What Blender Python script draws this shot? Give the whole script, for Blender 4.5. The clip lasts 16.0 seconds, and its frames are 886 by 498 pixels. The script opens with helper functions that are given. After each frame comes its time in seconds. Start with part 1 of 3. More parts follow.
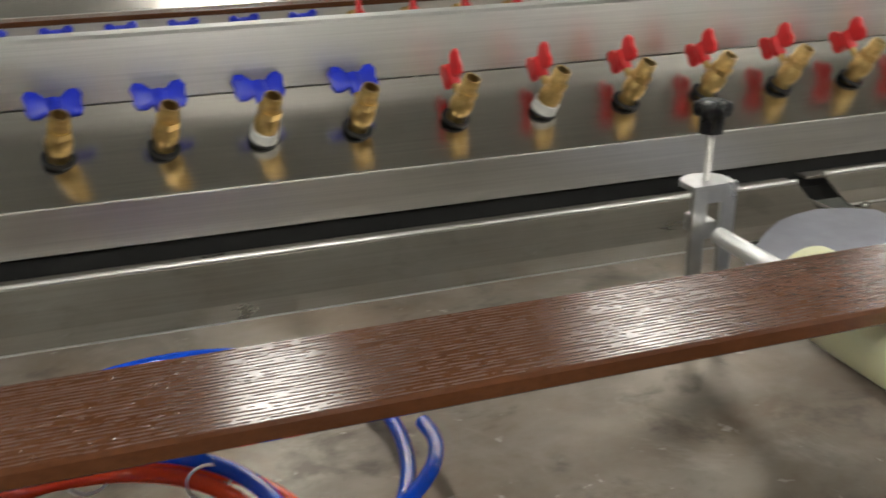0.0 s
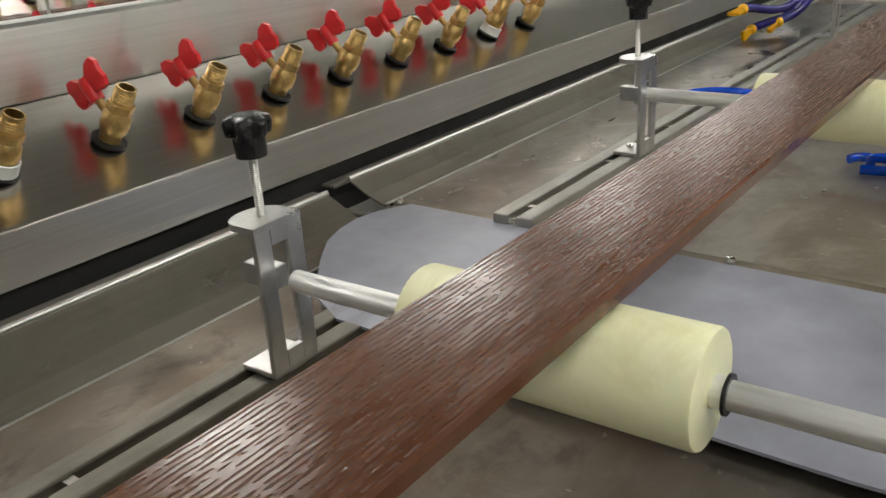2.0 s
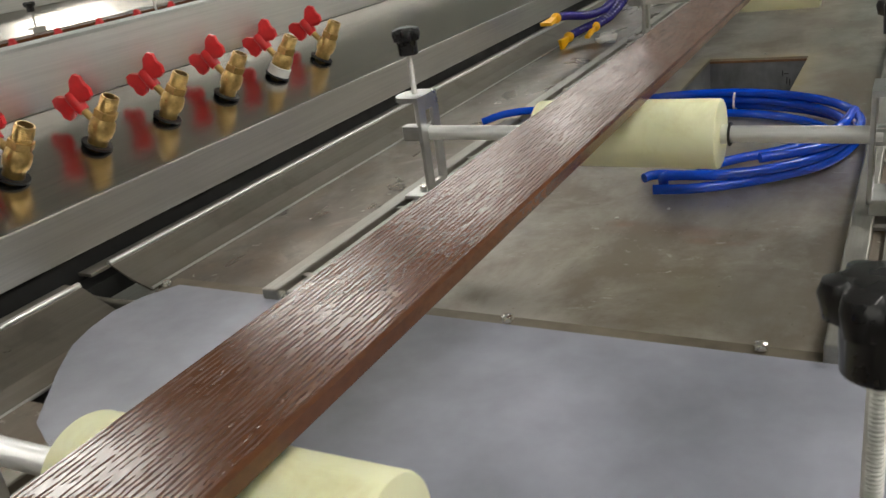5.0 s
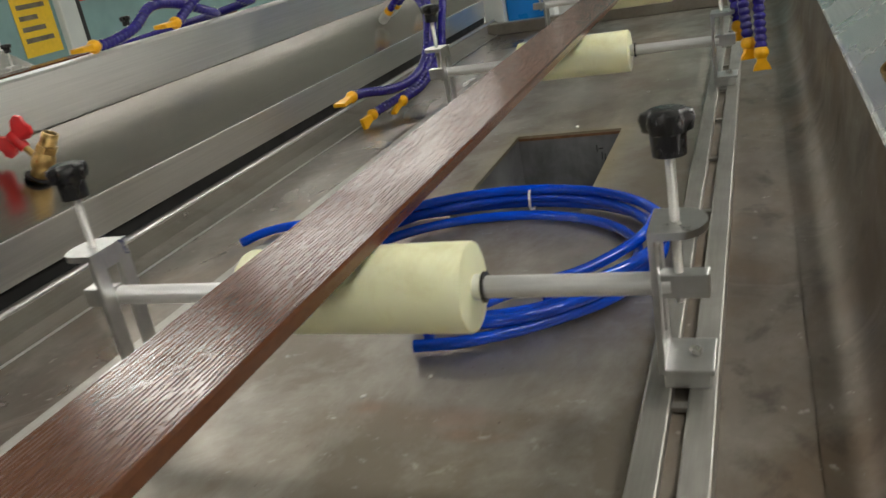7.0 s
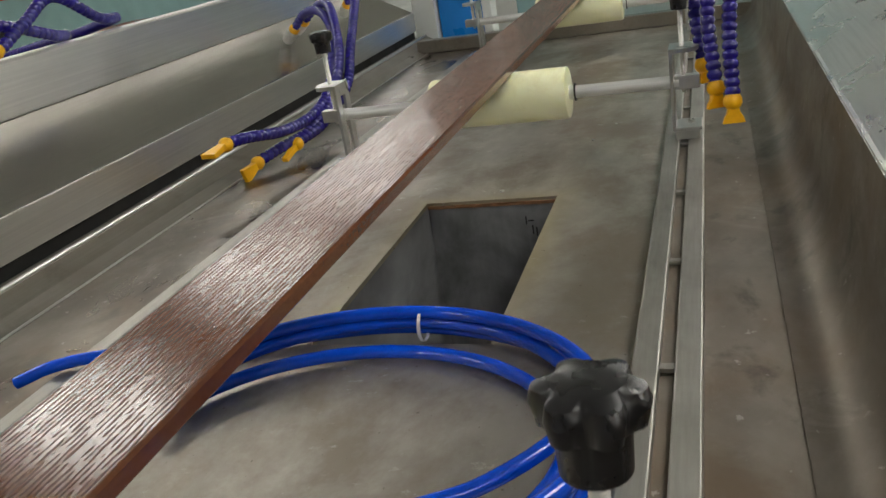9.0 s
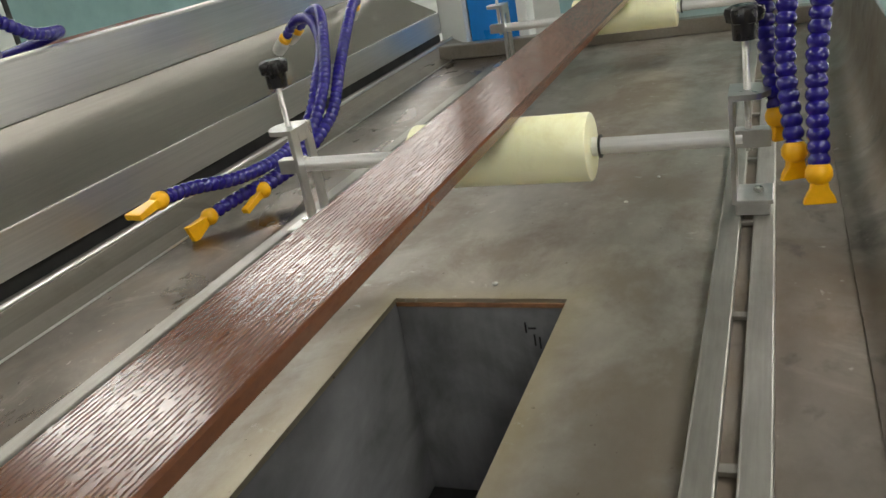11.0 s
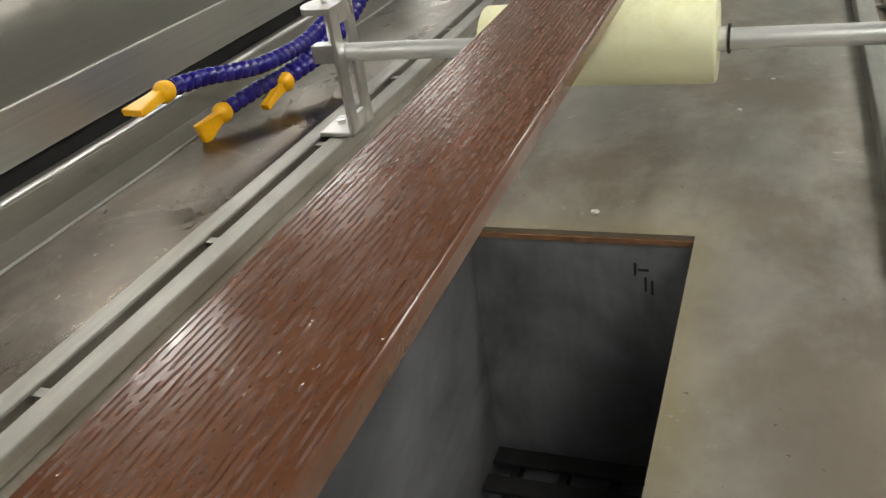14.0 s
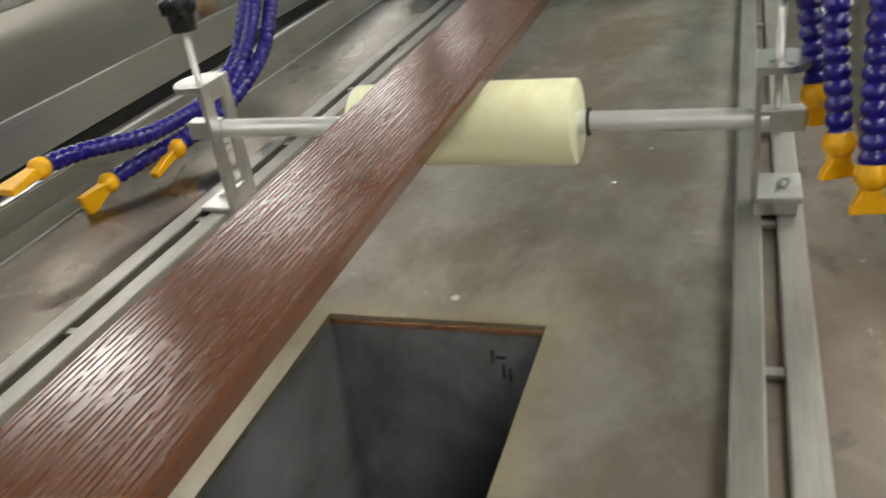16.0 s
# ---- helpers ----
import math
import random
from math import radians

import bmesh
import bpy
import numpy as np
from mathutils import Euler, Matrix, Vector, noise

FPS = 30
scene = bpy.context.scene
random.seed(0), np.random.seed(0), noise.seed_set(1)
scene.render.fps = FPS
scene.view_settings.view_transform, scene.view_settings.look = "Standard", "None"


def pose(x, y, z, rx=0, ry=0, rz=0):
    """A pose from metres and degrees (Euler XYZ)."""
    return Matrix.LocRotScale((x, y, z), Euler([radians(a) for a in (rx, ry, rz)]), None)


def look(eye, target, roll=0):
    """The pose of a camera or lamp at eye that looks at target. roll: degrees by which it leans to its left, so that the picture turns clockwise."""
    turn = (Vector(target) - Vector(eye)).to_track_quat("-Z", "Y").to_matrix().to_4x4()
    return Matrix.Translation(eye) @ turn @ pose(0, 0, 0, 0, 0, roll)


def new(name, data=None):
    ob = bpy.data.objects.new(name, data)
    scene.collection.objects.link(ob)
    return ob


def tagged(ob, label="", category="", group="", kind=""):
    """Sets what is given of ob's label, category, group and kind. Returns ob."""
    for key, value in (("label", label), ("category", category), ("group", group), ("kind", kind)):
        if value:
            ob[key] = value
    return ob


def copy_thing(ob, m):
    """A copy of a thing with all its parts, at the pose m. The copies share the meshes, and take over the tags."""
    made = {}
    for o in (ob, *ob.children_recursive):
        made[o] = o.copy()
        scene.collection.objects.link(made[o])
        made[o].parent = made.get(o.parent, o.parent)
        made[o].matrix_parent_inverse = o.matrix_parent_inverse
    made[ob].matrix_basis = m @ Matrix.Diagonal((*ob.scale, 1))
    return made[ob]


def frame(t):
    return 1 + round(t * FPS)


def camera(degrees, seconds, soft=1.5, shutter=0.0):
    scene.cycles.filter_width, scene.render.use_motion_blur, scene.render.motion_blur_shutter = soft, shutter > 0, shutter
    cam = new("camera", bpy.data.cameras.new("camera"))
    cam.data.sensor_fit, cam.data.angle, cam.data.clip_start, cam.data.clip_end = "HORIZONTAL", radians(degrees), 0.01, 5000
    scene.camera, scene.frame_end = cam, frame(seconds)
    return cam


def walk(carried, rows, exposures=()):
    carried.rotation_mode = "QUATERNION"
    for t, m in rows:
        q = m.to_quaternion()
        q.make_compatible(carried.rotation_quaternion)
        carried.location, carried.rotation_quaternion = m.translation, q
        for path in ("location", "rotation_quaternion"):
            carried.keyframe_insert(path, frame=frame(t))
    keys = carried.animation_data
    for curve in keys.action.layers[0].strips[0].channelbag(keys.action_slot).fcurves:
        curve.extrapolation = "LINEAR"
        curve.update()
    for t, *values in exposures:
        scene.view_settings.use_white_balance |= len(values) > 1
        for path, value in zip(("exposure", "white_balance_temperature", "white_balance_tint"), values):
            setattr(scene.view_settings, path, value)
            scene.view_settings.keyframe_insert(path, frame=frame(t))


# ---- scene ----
cam = camera(54.9, 16.0, shutter=0.3)
PATH = [
    (0, (0.596, -1.577, 0.569), (-1.182, -1.076, -0.197), -1.9),
    (0.5, (0.525, -1.577, 0.551), (-1.08, -0.634, -0.182), -4.0),
    (1, (0.41, -1.534, 0.538), (-1.048, -0.378, -0.196), -7.1),
    (1.5, (0.347, -1.506, 0.519), (-0.971, -0.198, -0.224), -7.2),
    (2, (0.302, -1.484, 0.498), (-0.839, -0.028, -0.262), -4.0),
    (2.5, (0.27, -1.49, 0.49), (-0.81, 0.018, -0.258), -2.6),
    (3, (0.269, -1.484, 0.484), (-0.721, 0.082, -0.268), -3.6),
    (5.5, (0.4, -1.159, 0.517), (-0.551, 0.428, -0.242), -9.0),
    (6, (0.401, -1.06, 0.503), (-0.536, 0.544, -0.236), -9.8),
    (6.5, (0.406, -0.96, 0.512), (-0.43, 0.707, -0.211), -10.3),
    (7, (0.446, -0.815, 0.516), (-0.267, 0.914, -0.192), -10.5),
    (7.5, (0.483, -0.618, 0.524), (-0.209, 1.121, -0.181), -9.6),
    (8, (0.457, -0.493, 0.507), (-0.167, 1.269, -0.204), -9.5),
    (10.5, (0.405, 0.015, 0.508), (-0.236, 1.756, -0.24), -10.6),
    (11, (0.405, 0.16, 0.507), (-0.34, 1.861, -0.236), -10.3),
    (11.5, (0.35, 0.275, 0.513), (-0.385, 1.971, -0.251), -11.0),
    (12, (0.277, 0.335, 0.478), (-0.448, 2.011, -0.338), -11.2),
    (12.5, (0.267, 0.355, 0.464), (-0.427, 2.007, -0.424), -10.4),
    (13, (0.212, 0.344, 0.452), (-0.493, 1.952, -0.506), -10.8),
    (13.5, (0.204, 0.339, 0.446), (-0.517, 1.941, -0.51), -8.9),
    (14, (0.211, 0.347, 0.452), (-0.508, 1.944, -0.514), -9.1),
    (14.5, (0.208, 0.343, 0.445), (-0.51, 1.943, -0.515), -8.7),
    (15, (0.208, 0.343, 0.451), (-0.506, 1.937, -0.523), -8.7),
    (15.5, (0.233, 0.364, 0.461), (-0.481, 1.953, -0.521), -9.3),
    (16, (0.318, 0.423, 0.503), (-0.325, 2.067, -0.436), -8.6),
]
walk(cam, [(t, look(eye, target, roll)) for t, eye, target, roll in PATH], exposures=[(0, -0.4), (3.0, -0.48), (8.0, -0.57), (11.0, -0.26), (16, -0.2)])

# ---- world and light ----
world = bpy.data.worlds.new("hall_air")
scene.world = world
world.use_nodes = True
world.node_tree.nodes["Background"].inputs[0].default_value = (0.9, 0.95, 1.0, 1)
world.node_tree.nodes["Background"].inputs[1].default_value = 0.1
LAMP = 25.0


# ---- materials ----
def nodes_of(name):
    m = bpy.data.materials.new(name)
    m.use_nodes = True
    nt = m.node_tree
    return m, nt, nt.nodes["Principled BSDF"]


def link(nt, a, b):
    nt.links.new(a, b)


def noise_node(nt, scale, detail=4.0, rough=0.55, stretch=(1, 1, 1), distortion=0.0):
    co = nt.nodes.new("ShaderNodeTexCoord")
    mp = nt.nodes.new("ShaderNodeMapping")
    mp.inputs["Scale"].default_value = stretch
    tx = nt.nodes.new("ShaderNodeTexNoise")
    tx.inputs["Scale"].default_value = scale
    tx.inputs["Detail"].default_value = detail
    tx.inputs["Roughness"].default_value = rough
    tx.inputs["Distortion"].default_value = distortion
    link(nt, co.outputs["Object"], mp.inputs["Vector"])
    link(nt, mp.outputs[0], tx.inputs["Vector"])
    return tx.outputs["Fac"]


def ramp(nt, fac, stops):
    r = nt.nodes.new("ShaderNodeValToRGB")
    els = r.color_ramp.elements
    while len(els) < len(stops):
        els.new(0.5)
    for e, (p, c) in zip(els, stops):
        e.position = p
        e.color = (*c, 1) if len(c) == 3 else c
    link(nt, fac, r.inputs[0])
    return r.outputs[0]


def mixed(nt, fac, a, b, mode="MIX"):
    m = nt.nodes.new("ShaderNodeMix")
    m.data_type, m.blend_type = "RGBA", mode
    for k, v in (("Factor", fac), ("A", a), ("B", b)):
        sock = [s for s in m.inputs if s.name == k and s.enabled][0]
        if hasattr(v, "links"):
            link(nt, v, sock)
        else:
            sock.default_value = v if k == "Factor" else (*v, 1)
    return [o for o in m.outputs if o.enabled][0]


def bump(nt, bsdf, height, strength, distance=0.001, after=None):
    b = nt.nodes.new("ShaderNodeBump")
    b.inputs["Strength"].default_value = strength
    b.inputs["Distance"].default_value = distance
    link(nt, height, b.inputs["Height"])
    if after is not None:
        link(nt, after, b.inputs["Normal"])
    link(nt, b.outputs[0], bsdf.inputs["Normal"])
    return b.outputs[0]


def steel(name, light, dark, r0, r1, stretch=(60, 1, 60), stain=2.5, metal=1.0, stains=None, bumpy=0.15):
    """Rolled sheet: fine lines along the machine, cloudy stains, uneven gloss."""
    m, nt, b = nodes_of(name)
    cloud = noise_node(nt, stain, 6, 0.6, (1, 0.6, 1), 0.4)
    col = ramp(nt, cloud, [(0.3, dark), (0.7, light)])
    line = noise_node(nt, 4.0, 3, 0.6, stretch)
    col = mixed(nt, 0.18, col, ramp(nt, line, [(0.3, (0.25, 0.25, 0.25)), (0.7, (1, 1, 1))]), "MULTIPLY")
    if stains:
        spot = noise_node(nt, 5.5, 8, 0.7, (1, 1, 1), 1.2)
        col = mixed(nt, ramp(nt, spot, [(0.55, (0, 0, 0)), (0.75, (0.75, 0.75, 0.75))]), col, stains)
    link(nt, col, b.inputs["Base Color"])
    gl = noise_node(nt, 7.0, 7, 0.65, (1, 0.5, 1), 0.5)
    link(nt, ramp(nt, gl, [(0.3, (r0, r0, r0)), (0.72, (r1, r1, r1))]), b.inputs["Roughness"])
    b.inputs["Metallic"].default_value = metal
    bump(nt, b, line, bumpy, 0.0006)
    return m


def plain(name, col, rough=0.5, metal=0.0, vary=0.25, scale=30.0, bumpy=0.1, **more):
    m, nt, b = nodes_of(name)
    n = noise_node(nt, scale, 5, 0.6)
    lo = tuple(c * (1 - vary) for c in col)
    hi = tuple(min(1, c * (1 + vary * 0.6)) for c in col)
    link(nt, ramp(nt, n, [(0.3, lo), (0.7, hi)]), b.inputs["Base Color"])
    r = noise_node(nt, scale * 0.37, 4, 0.6)
    link(nt, ramp(nt, r, [(0.3, (rough * 0.75,) * 3), (0.7, (min(1, rough * 1.25),) * 3)]), b.inputs["Roughness"])
    b.inputs["Metallic"].default_value = metal
    if bumpy:
        bump(nt, b, n, bumpy, 0.0008)
    for k, v in more.items():
        b.inputs[k.replace("_", " ")].default_value = v
    return m


M_PANEL = steel("brushed_stainless", (0.82, 0.81, 0.79), (0.70, 0.69, 0.67), 0.28, 0.42, (60, 0.8, 60), 1.5)
M_SLOPE = steel("polished_stainless", (0.62, 0.59, 0.55), (0.52, 0.495, 0.455), 0.18, 0.28, (50, 1.0, 50), 2.0, bumpy=0.05)
M_FLOOR = steel("stained_tank_steel", (0.55, 0.52, 0.465), (0.36, 0.335, 0.29), 0.34, 0.58, (5, 2.5, 5), 4.0, 0.85, (0.56, 0.54, 0.5), 0.06)


def blot(nt, centre, size, soft=0.5):
    """A ragged patch round a place on the tank floor, 0 to 1."""
    co = nt.nodes.new("ShaderNodeTexCoord")
    mp = nt.nodes.new("ShaderNodeMapping")
    mp.inputs["Scale"].default_value = (1 / size[0], 1 / size[1], 1)
    mp.inputs["Location"].default_value = (-centre[0] / size[0], -centre[1] / size[1], 0)
    ln = nt.nodes.new("ShaderNodeVectorMath")
    ln.operation = "LENGTH"
    link(nt, co.outputs["Object"], mp.inputs["Vector"])
    link(nt, mp.outputs[0], ln.inputs[0])
    wob = noise_node(nt, 16.0, 6, 0.65)
    ad = nt.nodes.new("ShaderNodeMath")
    ad.operation = "MULTIPLY_ADD"
    ad.inputs[1].default_value = 0.7
    link(nt, wob, ad.inputs[0])
    link(nt, ln.outputs["Value"], ad.inputs[2])
    return ramp(nt, ad.outputs[0], [(0.0, (1, 1, 1)), (0.55, (1, 1, 1)), (0.55 + soft * 0.88, (0, 0, 0))])


def frame_stain(nt, x0, x1, y0, y1, width):
    """A dried rim round an opening, ragged on its outer side."""
    co = nt.nodes.new("ShaderNodeTexCoord")
    sp = nt.nodes.new("ShaderNodeSeparateXYZ")
    link(nt, co.outputs["Object"], sp.inputs[0])
    outs = []
    for axis, lo, hi in (("X", x0, x1), ("Y", y0, y1)):
        a = nt.nodes.new("ShaderNodeMath")
        a.operation = "SUBTRACT"
        a.inputs[1].default_value = (lo + hi) / 2
        link(nt, sp.outputs[axis], a.inputs[0])
        b = nt.nodes.new("ShaderNodeMath")
        b.operation = "ABSOLUTE"
        link(nt, a.outputs[0], b.inputs[0])
        c = nt.nodes.new("ShaderNodeMath")
        c.operation = "SUBTRACT"
        c.inputs[1].default_value = (hi - lo) / 2
        link(nt, b.outputs[0], c.inputs[0])
        outs.append(c.outputs[0])
    mx = nt.nodes.new("ShaderNodeMath")
    mx.operation = "MAXIMUM"
    link(nt, outs[0], mx.inputs[0])
    link(nt, outs[1], mx.inputs[1])
    wob = noise_node(nt, 9.0, 5, 0.6)
    ad = nt.nodes.new("ShaderNodeMath")
    ad.operation = "MULTIPLY_ADD"
    ad.inputs[1].default_value = width * 1.2
    link(nt, wob, ad.inputs[0])
    link(nt, mx.outputs[0], ad.inputs[2])
    dv = nt.nodes.new("ShaderNodeMath")
    dv.operation = "DIVIDE"
    dv.inputs[1].default_value = width * 2
    link(nt, ad.outputs[0], dv.inputs[0])
    return ramp(nt, dv.outputs[0], [(0.0, (0.8, 0.8, 0.8)), (0.42, (0.7, 0.7, 0.7)), (0.6, (0.4, 0.4, 0.4)), (0.95, (0, 0, 0))])


def stain_floor(m):
    """Lays rust, lime, darker brown patches and a dried rim over the floor steel's colour."""
    nt = m.node_tree
    b = nt.nodes["Principled BSDF"]
    col = b.inputs["Base Color"].links[0].from_socket
    for centre, size, tint, amount in (
        ((0.09, -0.06), (0.2, 0.05), (0.42, 0.17, 0.08), 0.3),
        ((0.0, -0.04), (0.06, 0.03), (0.45, 0.15, 0.06), 0.4),
        ((0.14, -0.09), (0.09, 0.025), (0.45, 0.15, 0.06), 0.35),
        ((0.05, 1.30), (0.07, 0.15), (0.62, 0.6, 0.56), 0.45),
        ((0.02, 0.33), (0.13, 0.07), (0.6, 0.58, 0.54), 0.25),
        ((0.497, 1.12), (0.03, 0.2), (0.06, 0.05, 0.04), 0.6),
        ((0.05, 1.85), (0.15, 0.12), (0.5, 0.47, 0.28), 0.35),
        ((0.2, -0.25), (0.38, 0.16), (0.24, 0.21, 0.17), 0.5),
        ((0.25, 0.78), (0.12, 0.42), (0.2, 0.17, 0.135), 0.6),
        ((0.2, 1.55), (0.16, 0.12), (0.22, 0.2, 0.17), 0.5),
    ):
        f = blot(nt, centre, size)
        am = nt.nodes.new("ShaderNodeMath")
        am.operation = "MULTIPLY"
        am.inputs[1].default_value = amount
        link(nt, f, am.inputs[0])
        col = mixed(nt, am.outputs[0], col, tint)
    cloud = noise_node(nt, 4.5, 9, 0.68, (1, 0.8, 1), 0.25)
    col = mixed(nt, ramp(nt, cloud, [(0.43, (0, 0, 0)), (0.58, (0.8, 0.8, 0.8))]), col, (0.27, 0.228, 0.18))
    rim = noise_node(nt, 14.0, 4, 0.6, (1.0, 0.3, 1), 0.5)
    col = mixed(nt, frame_stain(nt, -0.114, 0.136, 0.60, 1.148, 0.034), col, ramp(nt, rim, [(0.3, (0.42, 0.36, 0.22)), (0.7, (0.5, 0.46, 0.36))]))
    lime = noise_node(nt, 26.0, 8, 0.75, (1.0, 1.6, 1), 0.5)
    where = noise_node(nt, 3.2, 3, 0.5)
    fleck = mixed(nt, 1.0, ramp(nt, lime, [(0.60, (0, 0, 0)), (0.66, (0.8, 0.8, 0.8))]), ramp(nt, where, [(0.46, (0, 0, 0)), (0.6, (1, 1, 1))]), "MULTIPLY")
    col = mixed(nt, fleck, col, (0.68, 0.67, 0.63))
    speck = noise_node(nt, 120.0, 2, 0.5)
    col = mixed(nt, ramp(nt, speck, [(0.72, (0, 0, 0)), (0.76, (0.7, 0.7, 0.7))]), col, (0.12, 0.09, 0.06))
    link(nt, col, b.inputs["Base Color"])


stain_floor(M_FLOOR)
M_FLOOR2 = steel("brown_stained_tank_steel", (0.27, 0.235, 0.195), (0.145, 0.125, 0.1), 0.34, 0.58, (5, 2.5, 5), 4.5, 0.8, (0.34, 0.31, 0.27), 0.06)
M_FLOOR3 = steel("smooth_brown_tank_steel", (0.17, 0.145, 0.118), (0.085, 0.07, 0.055), 0.22, 0.42, (5, 2.5, 5), 4.5, 0.9, (0.36, 0.33, 0.29), 0.04)
M_SIDE = steel("dull_side_steel", (0.23, 0.2, 0.165), (0.14, 0.12, 0.096), 0.4, 0.6, (30, 1.5, 30), 3.0, 0.5)


def weathered(m, amount=1.0):
    """Water marks: brown pools, pale dried lime and dark drips of no set size."""
    nt = m.node_tree
    b = nt.nodes["Principled BSDF"]
    col = b.inputs["Base Color"].links[0].from_socket
    for scale, lo, hi, tint, k in (
        (5.0, 0.46, 0.64, (0.16, 0.105, 0.06), 0.55),
        (6.5, 0.5, 0.64, (0.28, 0.26, 0.225), 0.4),
        (11.0, 0.56, 0.68, (0.06, 0.05, 0.04), 0.6),
        (38.0, 0.66, 0.7, (0.5, 0.48, 0.44), 0.5),
    ):
        spot = noise_node(nt, scale, 7, 0.62, (1.15, 0.7 + 0.05 * scale ** 0.5, 1), 0.3)
        col = mixed(nt, ramp(nt, spot, [(lo, (0, 0, 0)), (hi, (k * amount,) * 3)]), col, tint)
    link(nt, col, b.inputs["Base Color"])


for m in (M_FLOOR2, M_FLOOR3, M_SIDE):
    weathered(m)
M_PANEL2 = steel("pale_brushed_stainless", (0.9, 0.9, 0.89), (0.78, 0.78, 0.77), 0.2, 0.34, (50, 1.0, 50), 2.0, 0.85, None, 0.04)
M_WALL = steel("tank_wall_steel", (0.36, 0.335, 0.295), (0.25, 0.23, 0.20), 0.26, 0.42, (40, 1.0, 40), 2.5, 0.75, None, 0.1)
M_SUMP = steel("dull_sump_steel", (0.37, 0.375, 0.39), (0.15, 0.153, 0.152), 0.32, 0.52, (20, 2, 4), 7.0, 0.45, None, 0.1)
M_RAIL = steel("milled_bar", (0.46, 0.45, 0.415), (0.31, 0.30, 0.27), 0.38, 0.56, (60, 3.0, 60), 9.0)
M_RAIL2 = steel("grimy_milled_bar", (0.27, 0.255, 0.22), (0.15, 0.14, 0.115), 0.4, 0.6, (60, 3.0, 60), 9.0)
weathered(M_WALL, 0.35)
M_CAST = steel("satin_bracket_steel", (0.72, 0.72, 0.71), (0.58, 0.58, 0.57), 0.25, 0.42, (12, 12, 12), 12.0)
M_SHAFT = steel("turned_shaft", (0.96, 0.96, 0.95), (0.90, 0.90, 0.89), 0.34, 0.44, (3, 60, 60), 8.0, 0.75, None, 0.012)
M_STUD = steel("threaded_stud", (0.74, 0.73, 0.7), (0.62, 0.61, 0.57), 0.32, 0.45, (2, 2, 60), 20.0, 0.9, None, 0.02)
M_BLACK = plain("black_rubber_and_shade", (0.012, 0.012, 0.012), 0.55, vary=0.3)
M_KNOB = plain("black_bakelite", (0.012, 0.012, 0.013), 0.28, vary=0.3, scale=60)
M_NYLON = plain("cream_nylon", (0.93, 0.93, 0.62), 0.36, vary=0.06, scale=9, bumpy=0.06, Subsurface_Weight=0.25)
M_NYLON.node_tree.nodes["Principled BSDF"].inputs["Subsurface Radius"].default_value = (0.02, 0.018, 0.01)
nt = M_NYLON.node_tree
b = nt.nodes["Principled BSDF"]
mottle = ramp(nt, noise_node(nt, 13.0, 5, 0.65, (1, 1, 1), 0.8), [(0.5, (0, 0, 0)), (0.72, (0.45, 0.45, 0.45))])
link(nt, mixed(nt, mottle, b.inputs["Base Color"].links[0].from_socket, (0.62, 0.55, 0.22)), b.inputs["Base Color"])
M_BRASS = plain("cast_brass", (0.62, 0.43, 0.17), 0.34, 1.0, 0.25, 90, 0.25)
M_BORE = plain("bore_shade", (0.06, 0.04, 0.02), 0.6, 0.6)
M_RED = plain("red_plastic", (0.72, 0.025, 0.03), 0.32, vary=0.12, scale=50)
M_BLUE = plain("blue_plastic", (0.01, 0.03, 0.55), 0.32, vary=0.12, scale=50)
M_YEL = plain("yellow_plastic", (0.93, 0.47, 0.004), 0.4, vary=0.1, scale=50)
M_PURPLE = plain("violet_blue_plastic", (0.014, 0.008, 0.2), 0.2, vary=0.15, scale=50, Coat_Weight=0.25)
M_HOSE = plain("blue_polyurethane", (0.001, 0.065, 0.58), 0.14, vary=0.15, scale=30, bumpy=0.03, Coat_Weight=0.15)
M_HOSER = plain("orange_red_polyurethane", (0.9, 0.07, 0.015), 0.2, vary=0.12, scale=30, bumpy=0.03, Coat_Weight=0.15)
M_TIE = plain("white_cable_tie", (0.75, 0.75, 0.75), 0.4)
M_SHEET = plain("grey_blue_plastic_sheet", (0.3, 0.31, 0.37), 0.42, vary=0.4, scale=3.5, bumpy=0.3)
M_TAPE = plain("thread_seal_tape", (0.72, 0.72, 0.68), 0.6)
M_RUST = plain("brown_stained_strip", (0.2, 0.17, 0.125), 0.55, 0.4, 0.4, 12)
M_RUSTY = plain("rust_brown_edge", (0.22, 0.11, 0.05), 0.7, 0.0, 0.4, 60)
M_SCREW = plain("zinc_screw", (0.75, 0.74, 0.7), 0.25, 1.0, 0.15, 80)
M_CONC = plain("painted_concrete", (0.45, 0.47, 0.44), 0.45, vary=0.25, scale=2.0)
M_PAINT = plain("pale_wall_paint", (0.62, 0.65, 0.63), 0.7, vary=0.1, scale=1.5)
M_CEIL = plain("grey_ceiling_sheet", (0.4, 0.39, 0.37), 0.7, vary=0.1, scale=1.0)
M_TEAL = plain("teal_grey_enamel", (0.22, 0.36, 0.36), 0.35, vary=0.12, scale=4)
M_CYAN = plain("bright_blue_enamel", (0.01, 0.2, 0.62), 0.35, vary=0.1, scale=6)
M_LABEL = plain("yellow_label_film", (0.85, 0.55, 0.02), 0.45, vary=0.08)
M_GRATE = plain("dark_grating", (0.05, 0.05, 0.05), 0.5, 0.8)
M_INK = plain("black_marker_ink", (0.015, 0.015, 0.015), 0.5)


